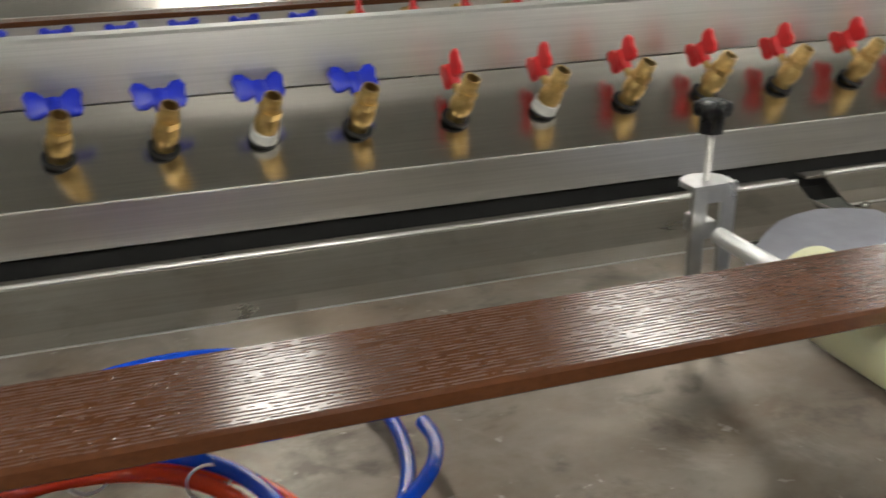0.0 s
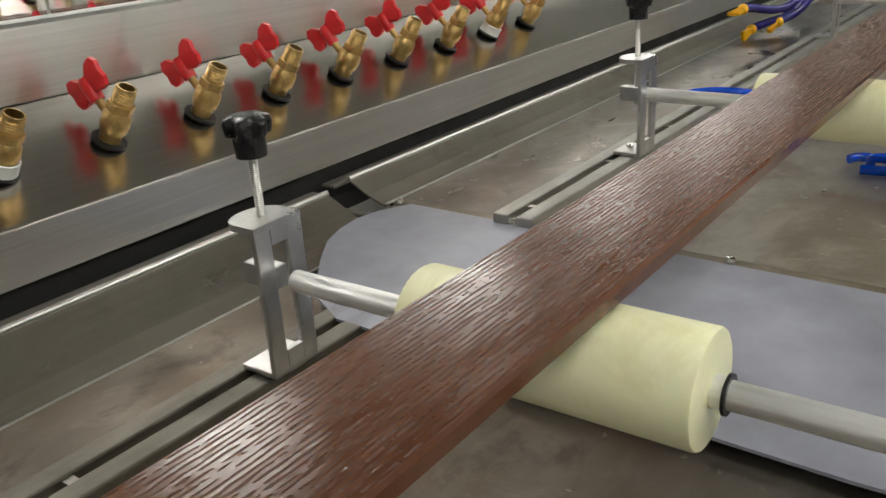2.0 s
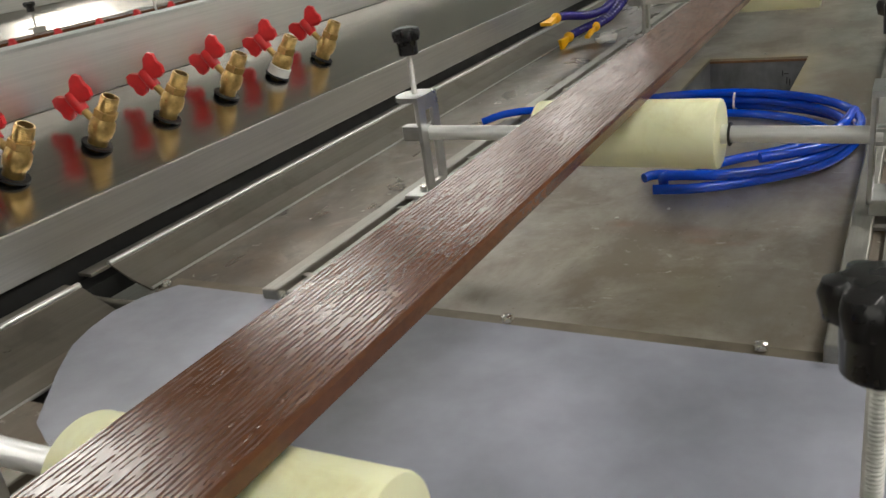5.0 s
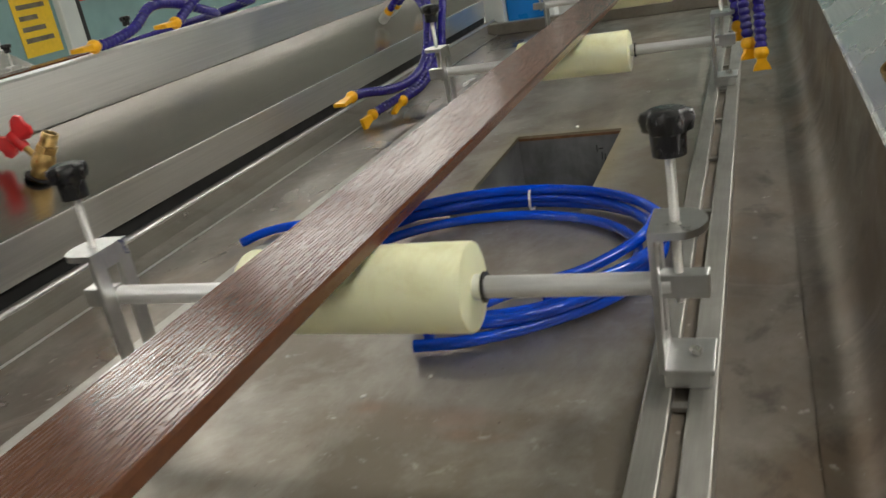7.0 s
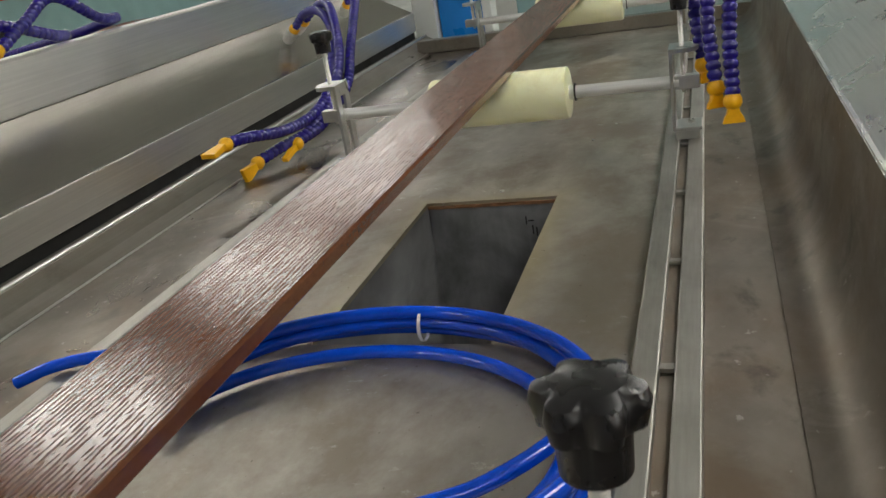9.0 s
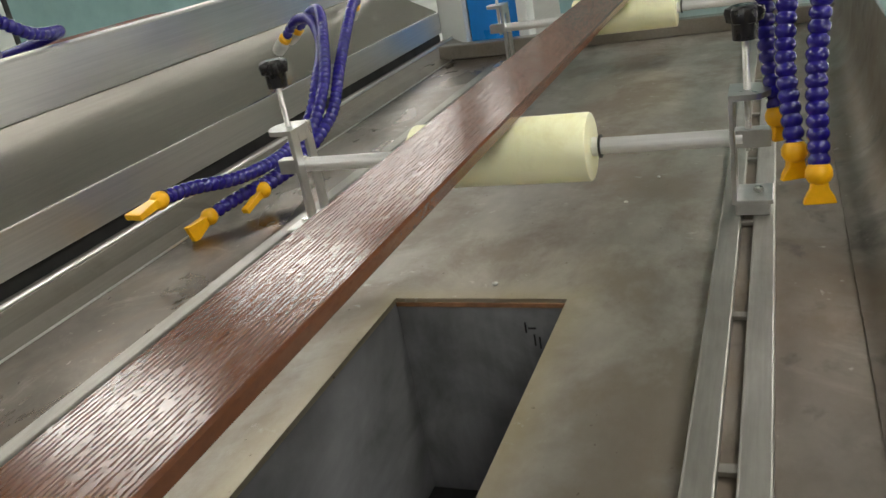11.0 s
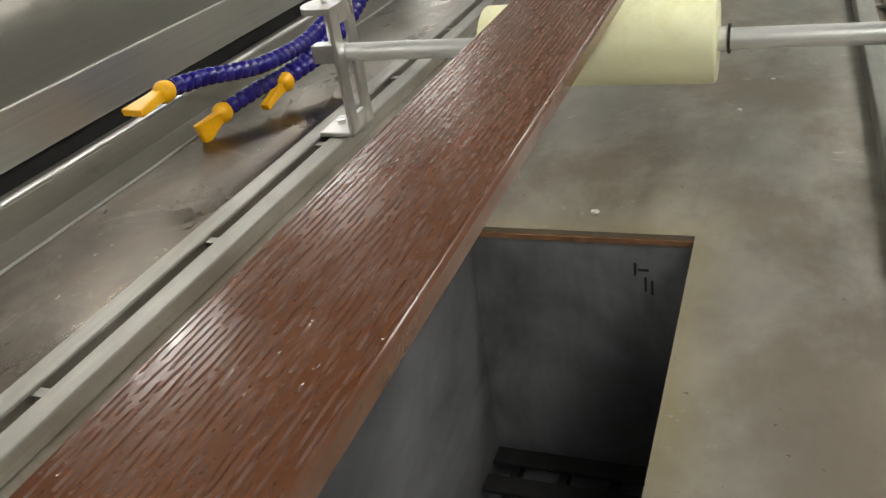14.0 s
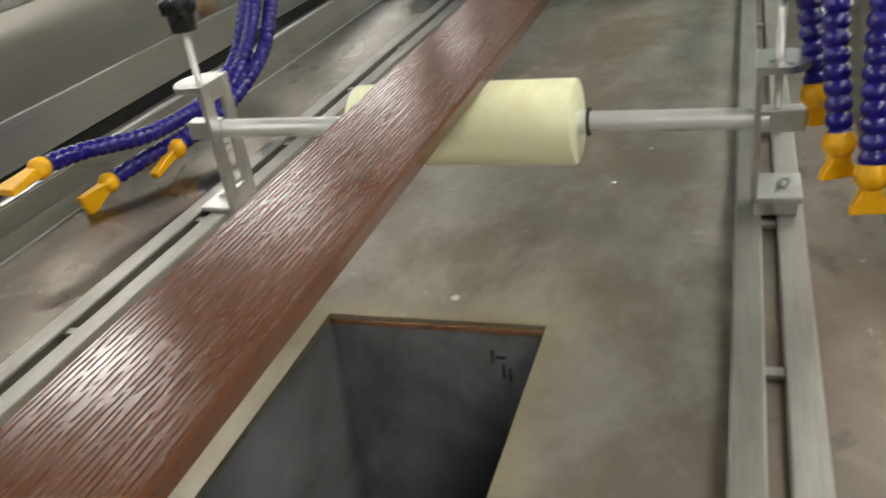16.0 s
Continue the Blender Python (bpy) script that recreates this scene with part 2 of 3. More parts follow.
def lamp_material():
    m = bpy.data.materials.new("lit_diffuser")
    m.use_nodes = True
    nt = m.node_tree
    nt.nodes.clear()
    e = nt.nodes.new("ShaderNodeEmission")
    e.inputs[0].default_value = (1.0, 0.97, 0.9, 1)
    e.inputs[1].default_value = LAMP
    o = nt.nodes.new("ShaderNodeOutputMaterial")
    link(nt, e.outputs[0], o.inputs[0])
    return m


M_LAMP = lamp_material()


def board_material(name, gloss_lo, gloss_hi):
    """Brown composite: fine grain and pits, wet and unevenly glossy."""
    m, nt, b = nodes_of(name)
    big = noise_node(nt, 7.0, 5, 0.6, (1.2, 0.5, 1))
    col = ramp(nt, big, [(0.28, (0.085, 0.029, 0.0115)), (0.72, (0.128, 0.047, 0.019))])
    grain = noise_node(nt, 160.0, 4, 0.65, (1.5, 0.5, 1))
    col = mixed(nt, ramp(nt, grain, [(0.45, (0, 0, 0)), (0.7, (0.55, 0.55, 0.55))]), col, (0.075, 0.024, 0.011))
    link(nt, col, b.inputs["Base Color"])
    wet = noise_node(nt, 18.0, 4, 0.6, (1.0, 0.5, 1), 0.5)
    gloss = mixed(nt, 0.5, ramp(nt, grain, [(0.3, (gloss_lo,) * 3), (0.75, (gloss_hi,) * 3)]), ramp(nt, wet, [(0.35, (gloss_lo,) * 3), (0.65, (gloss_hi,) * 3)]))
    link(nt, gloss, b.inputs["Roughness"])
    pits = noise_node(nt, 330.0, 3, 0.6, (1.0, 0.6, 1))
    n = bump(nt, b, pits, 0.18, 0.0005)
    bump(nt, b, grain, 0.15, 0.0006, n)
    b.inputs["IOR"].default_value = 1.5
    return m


M_BOARD = board_material("wet_brown_composite", 0.09, 0.25)
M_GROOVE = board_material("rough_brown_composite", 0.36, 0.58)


def part(name, bm, material, parent=None, label="", smooth=False):
    me = bpy.data.meshes.new(name)
    bm.normal_update()
    bm.to_mesh(me)
    bm.free()
    me.materials.append(material)
    if smooth:
        me.shade_smooth()
        me.set_sharp_from_angle(angle=radians(40))
    ob = new(name, me)
    if parent is not None:
        ob.parent = parent
    if label:
        tagged(ob, label)
    return ob


def thing(name, label, category, group="", m=None, kind=""):
    ob = new(name)
    ob.empty_display_size = 0.05
    if m is not None:
        ob.matrix_basis = m
    return tagged(ob, label, category, group, kind)


def box(x0, x1, y0, y1, z0, z1, bevel=0.0, seg=2, bm=None):
    own = bmesh.new()
    bmesh.ops.create_cube(own, size=1.0)
    bmesh.ops.scale(own, vec=(x1 - x0, y1 - y0, z1 - z0), verts=own.verts)
    bmesh.ops.translate(own, vec=((x0 + x1) / 2, (y0 + y1) / 2, (z0 + z1) / 2), verts=own.verts)
    if bevel:
        bmesh.ops.bevel(own, geom=own.edges[:], offset=bevel, segments=seg, profile=0.5, affect="EDGES")
    return join(bm, own)


def join(bm, other):
    if bm is None:
        return other
    me = bpy.data.meshes.new("tmp")
    other.to_mesh(me)
    other.free()
    bm.from_mesh(me)
    bpy.data.meshes.remove(me)
    return bm


def lathe(profile, seg=32, m=None, bm=None):
    """Turned solid: (radius, height) pairs about z."""
    own = bmesh.new()
    rings = []
    for r, z in profile:
        if r < 1e-6:
            rings.append([own.verts.new((0, 0, z))])
        else:
            rings.append([own.verts.new((r * math.cos(2 * math.pi * k / seg), r * math.sin(2 * math.pi * k / seg), z)) for k in range(seg)])
    for a, b in zip(rings, rings[1:]):
        for k in range(seg):
            n = (k + 1) % seg
            if len(a) == 1 and len(b) == 1:
                continue
            if len(a) == 1:
                own.faces.new((a[0], b[n], b[k]))
            elif len(b) == 1:
                own.faces.new((a[k], a[n], b[0]))
            else:
                own.faces.new((a[k], a[n], b[n], b[k]))
    bmesh.ops.recalc_face_normals(own, faces=own.faces)
    if m is not None:
        own.transform(m)
    return join(bm, own)


def along(p, q):
    """A pose that puts z from p towards q."""
    d = Vector(q) - Vector(p)
    return Matrix.Translation(p) @ d.to_track_quat("Z", "Y").to_matrix().to_4x4()


def rod(p, q, r, seg=24, chamfer=0.0, bm=None):
    n = (Vector(q) - Vector(p)).length
    c = chamfer
    prof = [(0, 0), (r - c, 0), (r, c), (r, n - c), (r - c, n), (0, n)] if c else [(0, 0), (r, 0), (r, n), (0, n)]
    return lathe(prof, seg, along(p, q), bm)


def spline(points, per=10):
    """Catmull-Rom through the points."""
    p = [Vector(v) for v in points]
    p = [p[0] * 2 - p[1]] + p + [p[-1] * 2 - p[-2]]
    out = []
    for a, b, c, d in zip(p, p[1:], p[2:], p[3:]):
        for k in range(per):
            t = k / per
            out.append(0.5 * ((2 * b) + (c - a) * t + (2 * a - 5 * b + 4 * c - d) * t * t + (3 * b - a - 3 * c + d) * t ** 3))
    out.append(p[-2])
    return out


def sweep(path, radius, seg=14, closed=False, bm=None):
    """A tube along a path; radius is a number or one for each point."""
    own = bmesh.new()
    rad = [radius] * len(path) if isinstance(radius, (int, float)) else radius
    side, rings = None, []
    for k, v in enumerate(path):
        d = (path[min(k + 1, len(path) - 1)] - path[max(k - 1, 0)]).normalized()
        side = d.orthogonal() if side is None else side - d * side.dot(d)
        side.normalize()
        up = d.cross(side)
        rings.append([own.verts.new(v + rad[k] * (math.cos(2 * math.pi * j / seg) * side + math.sin(2 * math.pi * j / seg) * up)) for j in range(seg)])
    for a, b in zip(rings, rings[1:]):
        for j in range(seg):
            own.faces.new((a[j], a[(j + 1) % seg], b[(j + 1) % seg], b[j]))
    own.faces.new(rings[0])
    own.faces.new(rings[-1])
    bmesh.ops.recalc_face_normals(own, faces=own.faces)
    return join(bm, own)


def bent(line, y0, y1, thick, bm=None):
    """Sheet folded along the machine: a section of (x, z) points, thickened to its left."""
    own = bmesh.new()
    pts = [Vector((x, z)) for x, z in line]
    off = []
    for k, p in enumerate(pts):
        n = Vector((0, 0))
        for a, b in ((k - 1, k), (k, k + 1)):
            if 0 <= a and b < len(pts):
                d = (pts[b] - pts[a]).normalized()
                n += Vector((-d.y, d.x))
        n.normalize()
        off.append(p + n * thick)
    loop = pts + off[::-1]
    a = [own.verts.new((p.x, y0, p.y)) for p in loop]
    b = [own.verts.new((p.x, y1, p.y)) for p in loop]
    n = len(loop)
    for k in range(n):
        own.faces.new((a[k], a[(k + 1) % n], b[(k + 1) % n], b[k]))
    h = len(pts)
    for k in range(h - 1):
        own.faces.new((a[k], a[n - 1 - k], a[n - 2 - k], a[k + 1]))
        own.faces.new((b[k], b[k + 1], b[n - 2 - k], b[n - 1 - k]))
    bmesh.ops.recalc_face_normals(own, faces=own.faces)
    return join(bm, own)


# ---- hall ----
GROUND, CEIL = -0.9, 3.2
HX0, HX1, HY0, HY1 = -9.0, 5.0, -7.0, 17.0
tagged(part("floor", box(HX0, HX1, HY0, HY1, GROUND - 0.2, GROUND), M_CONC), "green-grey painted concrete floor of the hall", "floor", kind="structure")
tagged(part("ceiling", box(HX0, HX1, HY0, HY1, CEIL + 0.06, CEIL + 0.2), M_CEIL), "grey sheet ceiling of the hall", "ceiling", kind="structure")
tagged(part("wall_west", box(HX0 - 0.2, HX0, HY0, HY1, GROUND, CEIL + 0.2), M_PAINT), "pale painted hall wall", "wall", kind="structure")
tagged(part("wall_east", box(HX1, HX1 + 0.2, HY0, HY1, GROUND, CEIL + 0.2), M_PAINT), "pale painted hall wall", "wall", kind="structure")
tagged(part("wall_south", box(HX0 - 0.2, HX1 + 0.2, HY0 - 0.2, HY0, GROUND, CEIL + 0.2), M_PAINT), "pale painted hall wall", "wall", kind="structure")
tagged(part("wall_north", box(HX0 - 0.2, HX1 + 0.2, HY1, HY1 + 0.2, GROUND, CEIL + 0.2), M_PAINT), "pale painted hall wall", "wall", kind="structure")


def ceiling_light():
    top = thing("ceiling_light", "unseen lit white strip light on the ceiling", "lamp", "ceiling lights")
    bm = box(-0.9, 0.9, -0.36, -0.32, 0, 0.06)
    box(-0.9, 0.9, 0.32, 0.36, 0, 0.06, bm=bm)
    box(-0.94, -0.9, -0.36, 0.36, 0, 0.06, bm=bm)
    box(0.9, 0.94, -0.36, 0.36, 0, 0.06, bm=bm)
    part("frame", bm, M_CEIL, top)
    part("diffuser", box(-0.9, 0.9, -0.32, 0.32, 0.012, 0.05), M_LAMP, top, "glowing white diffuser")
    return top


first = ceiling_light()
# the row at x 2.3 is unseen, added to brighten the right side
spots = [(x, y) for y in (-4.2, -1.3, 1.6, 4.5, 7.4, 10.3, 13.2) for x in (-4.6, 2.3)]
first.matrix_basis = pose(*spots[0], CEIL)
for x, y in spots[1:]:
    copy_thing(first, pose(x, y, CEIL))

# ---- tank ----
Y0, YM, Y1, YL = -3.2, -0.40, 2.95, 3.22
PX0, PX1, PY0, PY1, PZ = -0.114, 0.136, 0.60, 1.148, -0.36
tank = thing("cooling_tank", "long open stainless steel cooling tank with a stained floor", "tank")
part("near_floor", box(-0.60, 0.55, Y0, YM - 0.30, -0.024, -0.016), M_FLOOR2, tank, "stained steel floor plate")
# black sheet below the joint, painted in for the shade of the gap
part("trench", box(-0.80, 0.60, YM - 0.32, YM + 0.02, -0.09, -0.08), M_BLACK, tank, "black sheet standing in for the shade of the gap under the floor")
bm = bmesh.new()
ring = [(-0.435, YM), (0.385, YM), (0.385, YL), (-0.435, YL)]
hole = [(PX0, PY0), (PX1, PY0), (PX1, PY1), (PX0, PY1)]
for z, flip in ((0.0, False), (-0.008, True)):
    a = [bm.verts.new((x, y, z)) for x, y in ring]
    b = [bm.verts.new((x, y, z)) for x, y in hole]
    for k in range(4):
        q = (a[k], a[(k + 1) % 4], b[(k + 1) % 4], b[k])
        bm.faces.new(q[::-1] if flip else q)
bm.verts.ensure_lookup_table()
for k in range(4):
    n = (k + 1) % 4
    bm.faces.new((bm.verts[k], bm.verts[8 + k], bm.verts[8 + n], bm.verts[n]))
    bm.faces.new((bm.verts[4 + k], bm.verts[4 + n], bm.verts[12 + n], bm.verts[12 + k]))
bmesh.ops.recalc_face_normals(bm, faces=bm.faces)
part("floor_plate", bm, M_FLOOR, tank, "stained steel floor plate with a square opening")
part("floor_plate", box(-0.66, -0.436, YM, YL, -0.008, -0.0005), M_FLOOR3, tank, "brown stained steel floor plate")
part("floor_plate", box(0.386, 0.5, YM, YL, -0.012, -0.0045), M_FLOOR2, tank, "brown stained steel floor plate")
bm = bmesh.new()
rings = []
for g, z in ((0.006, -0.008), (0.006, PZ - 0.006), (0.0, -0.008), (0.0, PZ)):
    rings.append([bm.verts.new(v) for v in ((PX0 - g, PY0 - g, z), (PX1 + g, PY0 - g, z), (PX1 + g, PY1 + g, z), (PX0 - g, PY1 + g, z))])
for a, b in ((0, 1), (0, 2), (2, 3)):
    for k in range(4):
        bm.faces.new((rings[a][k], rings[a][(k + 1) % 4], rings[b][(k + 1) % 4], rings[b][k]))
bm.faces.new(rings[1])
bm.faces.new(rings[3])
bmesh.ops.recalc_face_normals(bm, faces=bm.faces)
sump = part("sump", bm, M_SUMP, tank, "deep square steel sump")
bm = bmesh.new()
for k in range(10):
    box(PX0 + 0.004, PX1 - 0.004, PY0 + 0.06 + 0.05 * k, PY0 + 0.088 + 0.05 * k, PZ + 0.03, PZ + 0.036, 0.001, bm=bm)
for k in range(4):
    box(PX0 + 0.03 + 0.062 * k, PX0 + 0.04 + 0.062 * k, PY0 + 0.06, PY1 - 0.02, PZ + 0.012, PZ + 0.03, bm=bm)
part("rusty_edge", box(PX0, PX1, PY1 - 0.003, PY1 - 0.0005, -0.012, -0.006), M_RUSTY, sump, "rust-brown top edge")
part("marker_bar", box(0.072, 0.0745, PY1 - 0.0015, PY1 - 0.0005, -0.052, -0.036), M_INK, sump)
part("marker_bar", box(0.077, 0.088, PY1 - 0.0015, PY1 - 0.0005, -0.046, -0.0435), M_INK, sump)
part("marker_bar", box(0.083, 0.0855, PY1 - 0.0015, PY1 - 0.0005, -0.072, -0.054), M_INK, sump)
part("marker_bar", box(0.090, 0.0925, PY1 - 0.0015, PY1 - 0.0005, -0.076, -0.058), M_INK, sump)
part("grating", bm, M_GRATE, sump, "dark slotted grating")
# a rolled lip tops each low side
def low_side(line, y0, y1, label):
    part("side_wall", bent(line, y0, y1, 0.003), M_WALL, tank, label)
    x, z = line[-1]
    path = [Vector((x, y0 + (y1 - y0) * k / 6, z)) for k in range(7)]
    part("rim", sweep(path, 0.0055, 12), M_PANEL, tank, "bright rolled steel rim", True)


low_side([(-0.66, -0.002), (-0.70, 0.012), (-0.745, 0.036)], YM - 0.012, YL, "low sloping steel side")
low_side([(-0.598, -0.018), (-0.64, -0.006), (-0.725, 0.036)], Y0, YM - 0.09, "low sloping steel side")
bend = [(0.572, 0.203), (0.566, 0.15)] + [(0.485 + 0.075 * math.sin(radians(a)), 0.088 - 0.0885 * math.cos(radians(a))) for a in range(84, -1, -7)]
part("side_wall", bent(bend, Y0, YL, 0.003), M_FLOOR2, tank, "smoothly curved stained steel side", True)
for x, z, a, b in ((-0.66, 0.0005, YM - 0.012, YL), (-0.598, -0.0165, Y0, YM - 0.09)):
    path = [Vector((x + 0.0006 * (k % 3 - 1), a + (b - a) * k / 24, z)) for k in range(25)]
    part("fold", sweep(path, 0.0026, 8), M_PANEL, tank, "bright steel bead along the fold", True)
part("lip", box(-0.776, -0.745, YM - 0.05, YL, 0.029, 0.0345, 0.001), M_WALL, tank, "narrow flat steel lip")
part("tie_bar", rod((-0.77, YM - 0.055, -0.012), (-0.60, YM - 0.05, -0.012), 0.009, 20), M_RAIL2, tank, "dull steel bar across the dark gap", True)
part("lip", box(-0.760, -0.725, Y0, YM - 0.09, 0.029, 0.0345, 0.001), M_WALL, tank, "narrow flat steel lip")
part("gasket", box(-0.84, -0.75, Y0, YL, -0.02, 0.012), M_BLACK, tank, "black rubber gasket")
part("gasket", box(-0.86, -0.792, Y0, YL, 0.012, 0.074), M_BLACK, tank, "black rubber gasket")
part("valve_panel", bent([(-0.785, 0.133), (-0.79, 0.138), (-1.0, 0.249)], Y0, YL, 0.004), M_SLOPE, tank, "polished sloping steel panel")
part("flange", box(-0.788, -0.782, Y0, YL, 0.058, 0.136, 0.0015), M_PANEL, tank, "bright brushed steel flange")
bm = bent([(-0.998, 0.251), (-0.998, 0.36), (-1.003, 0.366), (-1.06, 0.366), (-1.06, 0.2)], Y0, YL, 0.003)
part("ridge", bm, M_PANEL, tank, "bright brushed steel upstand")
part("valve_panel", bent([(0.571, 0.201), (0.576, 0.207), (0.80, 0.326), (0.82, 0.326)], Y0, YL, -0.004), M_PANEL2, tank, "brushed sloping steel panel")
part("end_beam", box(-0.70, 0.56, Y1, Y1 + 0.05, 0.0, 0.05, 0.004), M_WALL, tank, "stained steel end beam")
bm = box(-0.98, 0.80, Y0, YL, GROUND, -0.45)
part("base", bm, M_PANEL, tank, "steel tank base")

# ---- rails ----
def rail(y0, y1, x, z=0.0, steel_bar=M_RAIL, tall=0.022):
    top = thing("slotted_rail", "slotted flat steel rail on the tank floor", "rail", "rails", pose(x, 0, z))
    for a, b in ((-0.037, -0.008), (0.008, 0.037)):
        part("bar", box(a, b, y0, y1, 0.0, tall, 0.0025), steel_bar, top)
    part("slot_strip", box(-0.008, 0.008, y0 + 0.01, y1, 0.0, tall - 0.012), M_SIDE, top, "grey strip at the bottom of the slot")
    y = y0 + 0.06
    while y < y1:
        part("spacer", box(-0.008, 0.008, y, y + 0.012, tall - 0.009, tall - 0.004), M_RAIL, top)
        y += 0.28
    return top


rail(-0.41, 2.7, -0.396)
rail(-0.40, 2.7, 0.356, 0.0, M_RAIL, 0.028)
rail(Y0, -0.72, -0.415, -0.016, M_RAIL2)
rail(Y0, -0.72, 0.335, -0.016, M_RAIL2)


# ---- rollers ----
def star_knob(parent, x, z):
    seg = 60
    own = bmesh.new()
    rings = []
    for z0, k in ((0.0, 0.62), (0.022, 0.66), (0.024, 0.9), (0.036, 1.0), (0.042, 0.93), (0.045, 0.6)):
        ring = []
        for j in range(seg):
            a = 2 * math.pi * j / seg
            lobe = 0.0268 - (0.007 * (0.5 - 0.5 * math.cos(6 * a)) ** 1.5 if k > 0.8 else 0)
            ring.append(own.verts.new((lobe * k * math.cos(a), lobe * k * math.sin(a), z0)))
        rings.append(ring)
    for a, b in zip(rings, rings[1:]):
        for j in range(seg):
            own.faces.new((a[j], a[(j + 1) % seg], b[(j + 1) % seg], b[j]))
    own.faces.new(rings[0])
    own.faces.new(rings[-1])
    bmesh.ops.recalc_face_normals(own, faces=own.faces)
    own.transform(Matrix.Translation((x, 0, z)))
    return part("knob", own, M_KNOB, parent, "black six-lobed hand knob", True)


def bracket_side(s, parent, foot=0.022):
    """Upright slotted channel with top tongue and foot; s is the side, foot the rail's height."""
    x = 0.336 if s > 0 else -0.349
    out = lambda a, b: (min(x + s * a, x + s * b), max(x + s * a, x + s * b))
    bm = box(*out(0, 0.007), -0.035, -0.012, foot, 0.197, 0.0015)
    box(*out(0, 0.007), 0.012, 0.035, foot, 0.197, 0.0015, bm=bm)
    box(*out(0, 0.007), -0.012, 0.012, foot, foot + 0.028, bm=bm)
    box(*out(0, 0.007), -0.012, 0.012, 0.178, 0.197, bm=bm)
    box(*out(0.0, 0.055), -0.035, 0.035, foot, foot + 0.007, 0.0015, bm=bm)
    own = bmesh.new()
    ring = [(0.0, -0.035), (0.03, -0.035)] + [(0.03 + 0.026 * math.sin(math.pi * k / 12), -0.035 * math.cos(math.pi * k / 12)) for k in range(1, 12)] + [(0.03, 0.035), (0.0, 0.035)]
    lo = [own.verts.new((x + s * a, b, 0.196)) for a, b in ring]
    hi = [own.verts.new((x + s * a, b, 0.204)) for a, b in ring]
    n = len(ring)
    own.faces.new(lo)
    own.faces.new(hi)
    for k in range(n):
        own.faces.new((lo[k], lo[(k + 1) % n], hi[(k + 1) % n], hi[k]))
    bmesh.ops.recalc_face_normals(own, faces=own.faces)
    join(bm, own)
    part("bracket", bm, M_CAST, parent, "slotted satin steel bracket")
    part("bearing_block", box(*out(0.006, 0.054), -0.0105, 0.0105, 0.122, 0.148, 0.0015), M_CAST, parent)
    if foot > 0.03:
        part("slide_block", box(*out(0.004, 0.05), -0.03, 0.03, 0.028, foot, 0.002), M_CAST, parent)
    xs = x + s * 0.024
    path = [Vector((xs, 0, 0.115 + 0.0012 * k)) for k in range(136)]
    part("stud", sweep(path, [0.0052 if k % 2 else 0.0046 for k in range(136)], 12), M_STUD, parent, "pale threaded adjusting stud", True)
    part("foot_bolt", rod((x + s * 0.035, 0, foot + 0.007), (x + s * 0.035, 0, foot + 0.014), 0.007, 6, 0.001), M_SCREW, parent)
    star_knob(parent, xs, 0.272)


def roller_stand(foot=0.022):
    top = thing("roller_stand", "cream nylon support roller on a steel shaft between two slotted brackets", "roller", "rollers under the board")
    bracket_side(-1, top)
    bracket_side(1, top, foot)
    part("shaft", rod((-0.352, 0, 0.135), (0.352, 0, 0.135), 0.0125, 28), M_SHAFT, top, "bright turned steel shaft", True)
    r, c = 0.052, 0.004
    prof = [(0.0125, 0), (r - c, 0), (r - c * 0.3, c * 0.3), (r, c), (r, 0.286 - c), (r - c * 0.3, 0.286 - c * 0.3), (r - c, 0.286), (0.0125, 0.286)]
    part("roller", lathe(prof, 56, along((-0.147, 0, 0.135), (0.139, 0, 0.135))), M_NYLON, top, "cream nylon roller", True)
    for a, b in ((-0.157, -0.147), (0.139, 0.15)):
        part("collar", rod((a, 0, 0.135), (b, 0, 0.135), 0.0145, 28, 0.001), M_SHAFT, top, "", True)
    for a in (-0.16, 0.15):
        part("retaining_ring", lathe([(0.0115, 0), (0.0175, 0), (0.0175, 0.003), (0.0115, 0.003)], 24, along((a, 0, 0.135), (a + 1, 0, 0.135))), M_BLACK, top, "black retaining ring")
    return top


stand = roller_stand()
stand.matrix_basis = pose(-0.020, -0.9036, -0.013, 0, 0, 1.5)
raised = roller_stand(0.046)
for y in (1.385, 2.65):
    copy_thing(raised, pose(0, y, 0))

for ob in stand.children:
    kind = ob.name.split(".")[0]
    if kind in ("roller", "collar", "retaining_ring"):
        ob.location.x = -0.012
    elif kind == "shaft":
        ob.location.x = 0.02
    elif ob.data.vertices[0].co.x > 0:
        ob.location.x = 0.04
        if kind in ("knob", "stud"):
            ob.location.z = 0.04

# ---- the board ----
def smooth_noise(rng, ys, step):
    """Values 0 to 1 that drift along ys over about one step."""
    n = int((ys[-1] - ys[0]) / step) + 3
    v = rng.random(n)
    u = (ys - ys[0]) / step
    k = u.astype(int)
    f = u - k
    f = f * f * (3 - 2 * f)
    return v[k] * (1 - f) + v[k + 1] * f


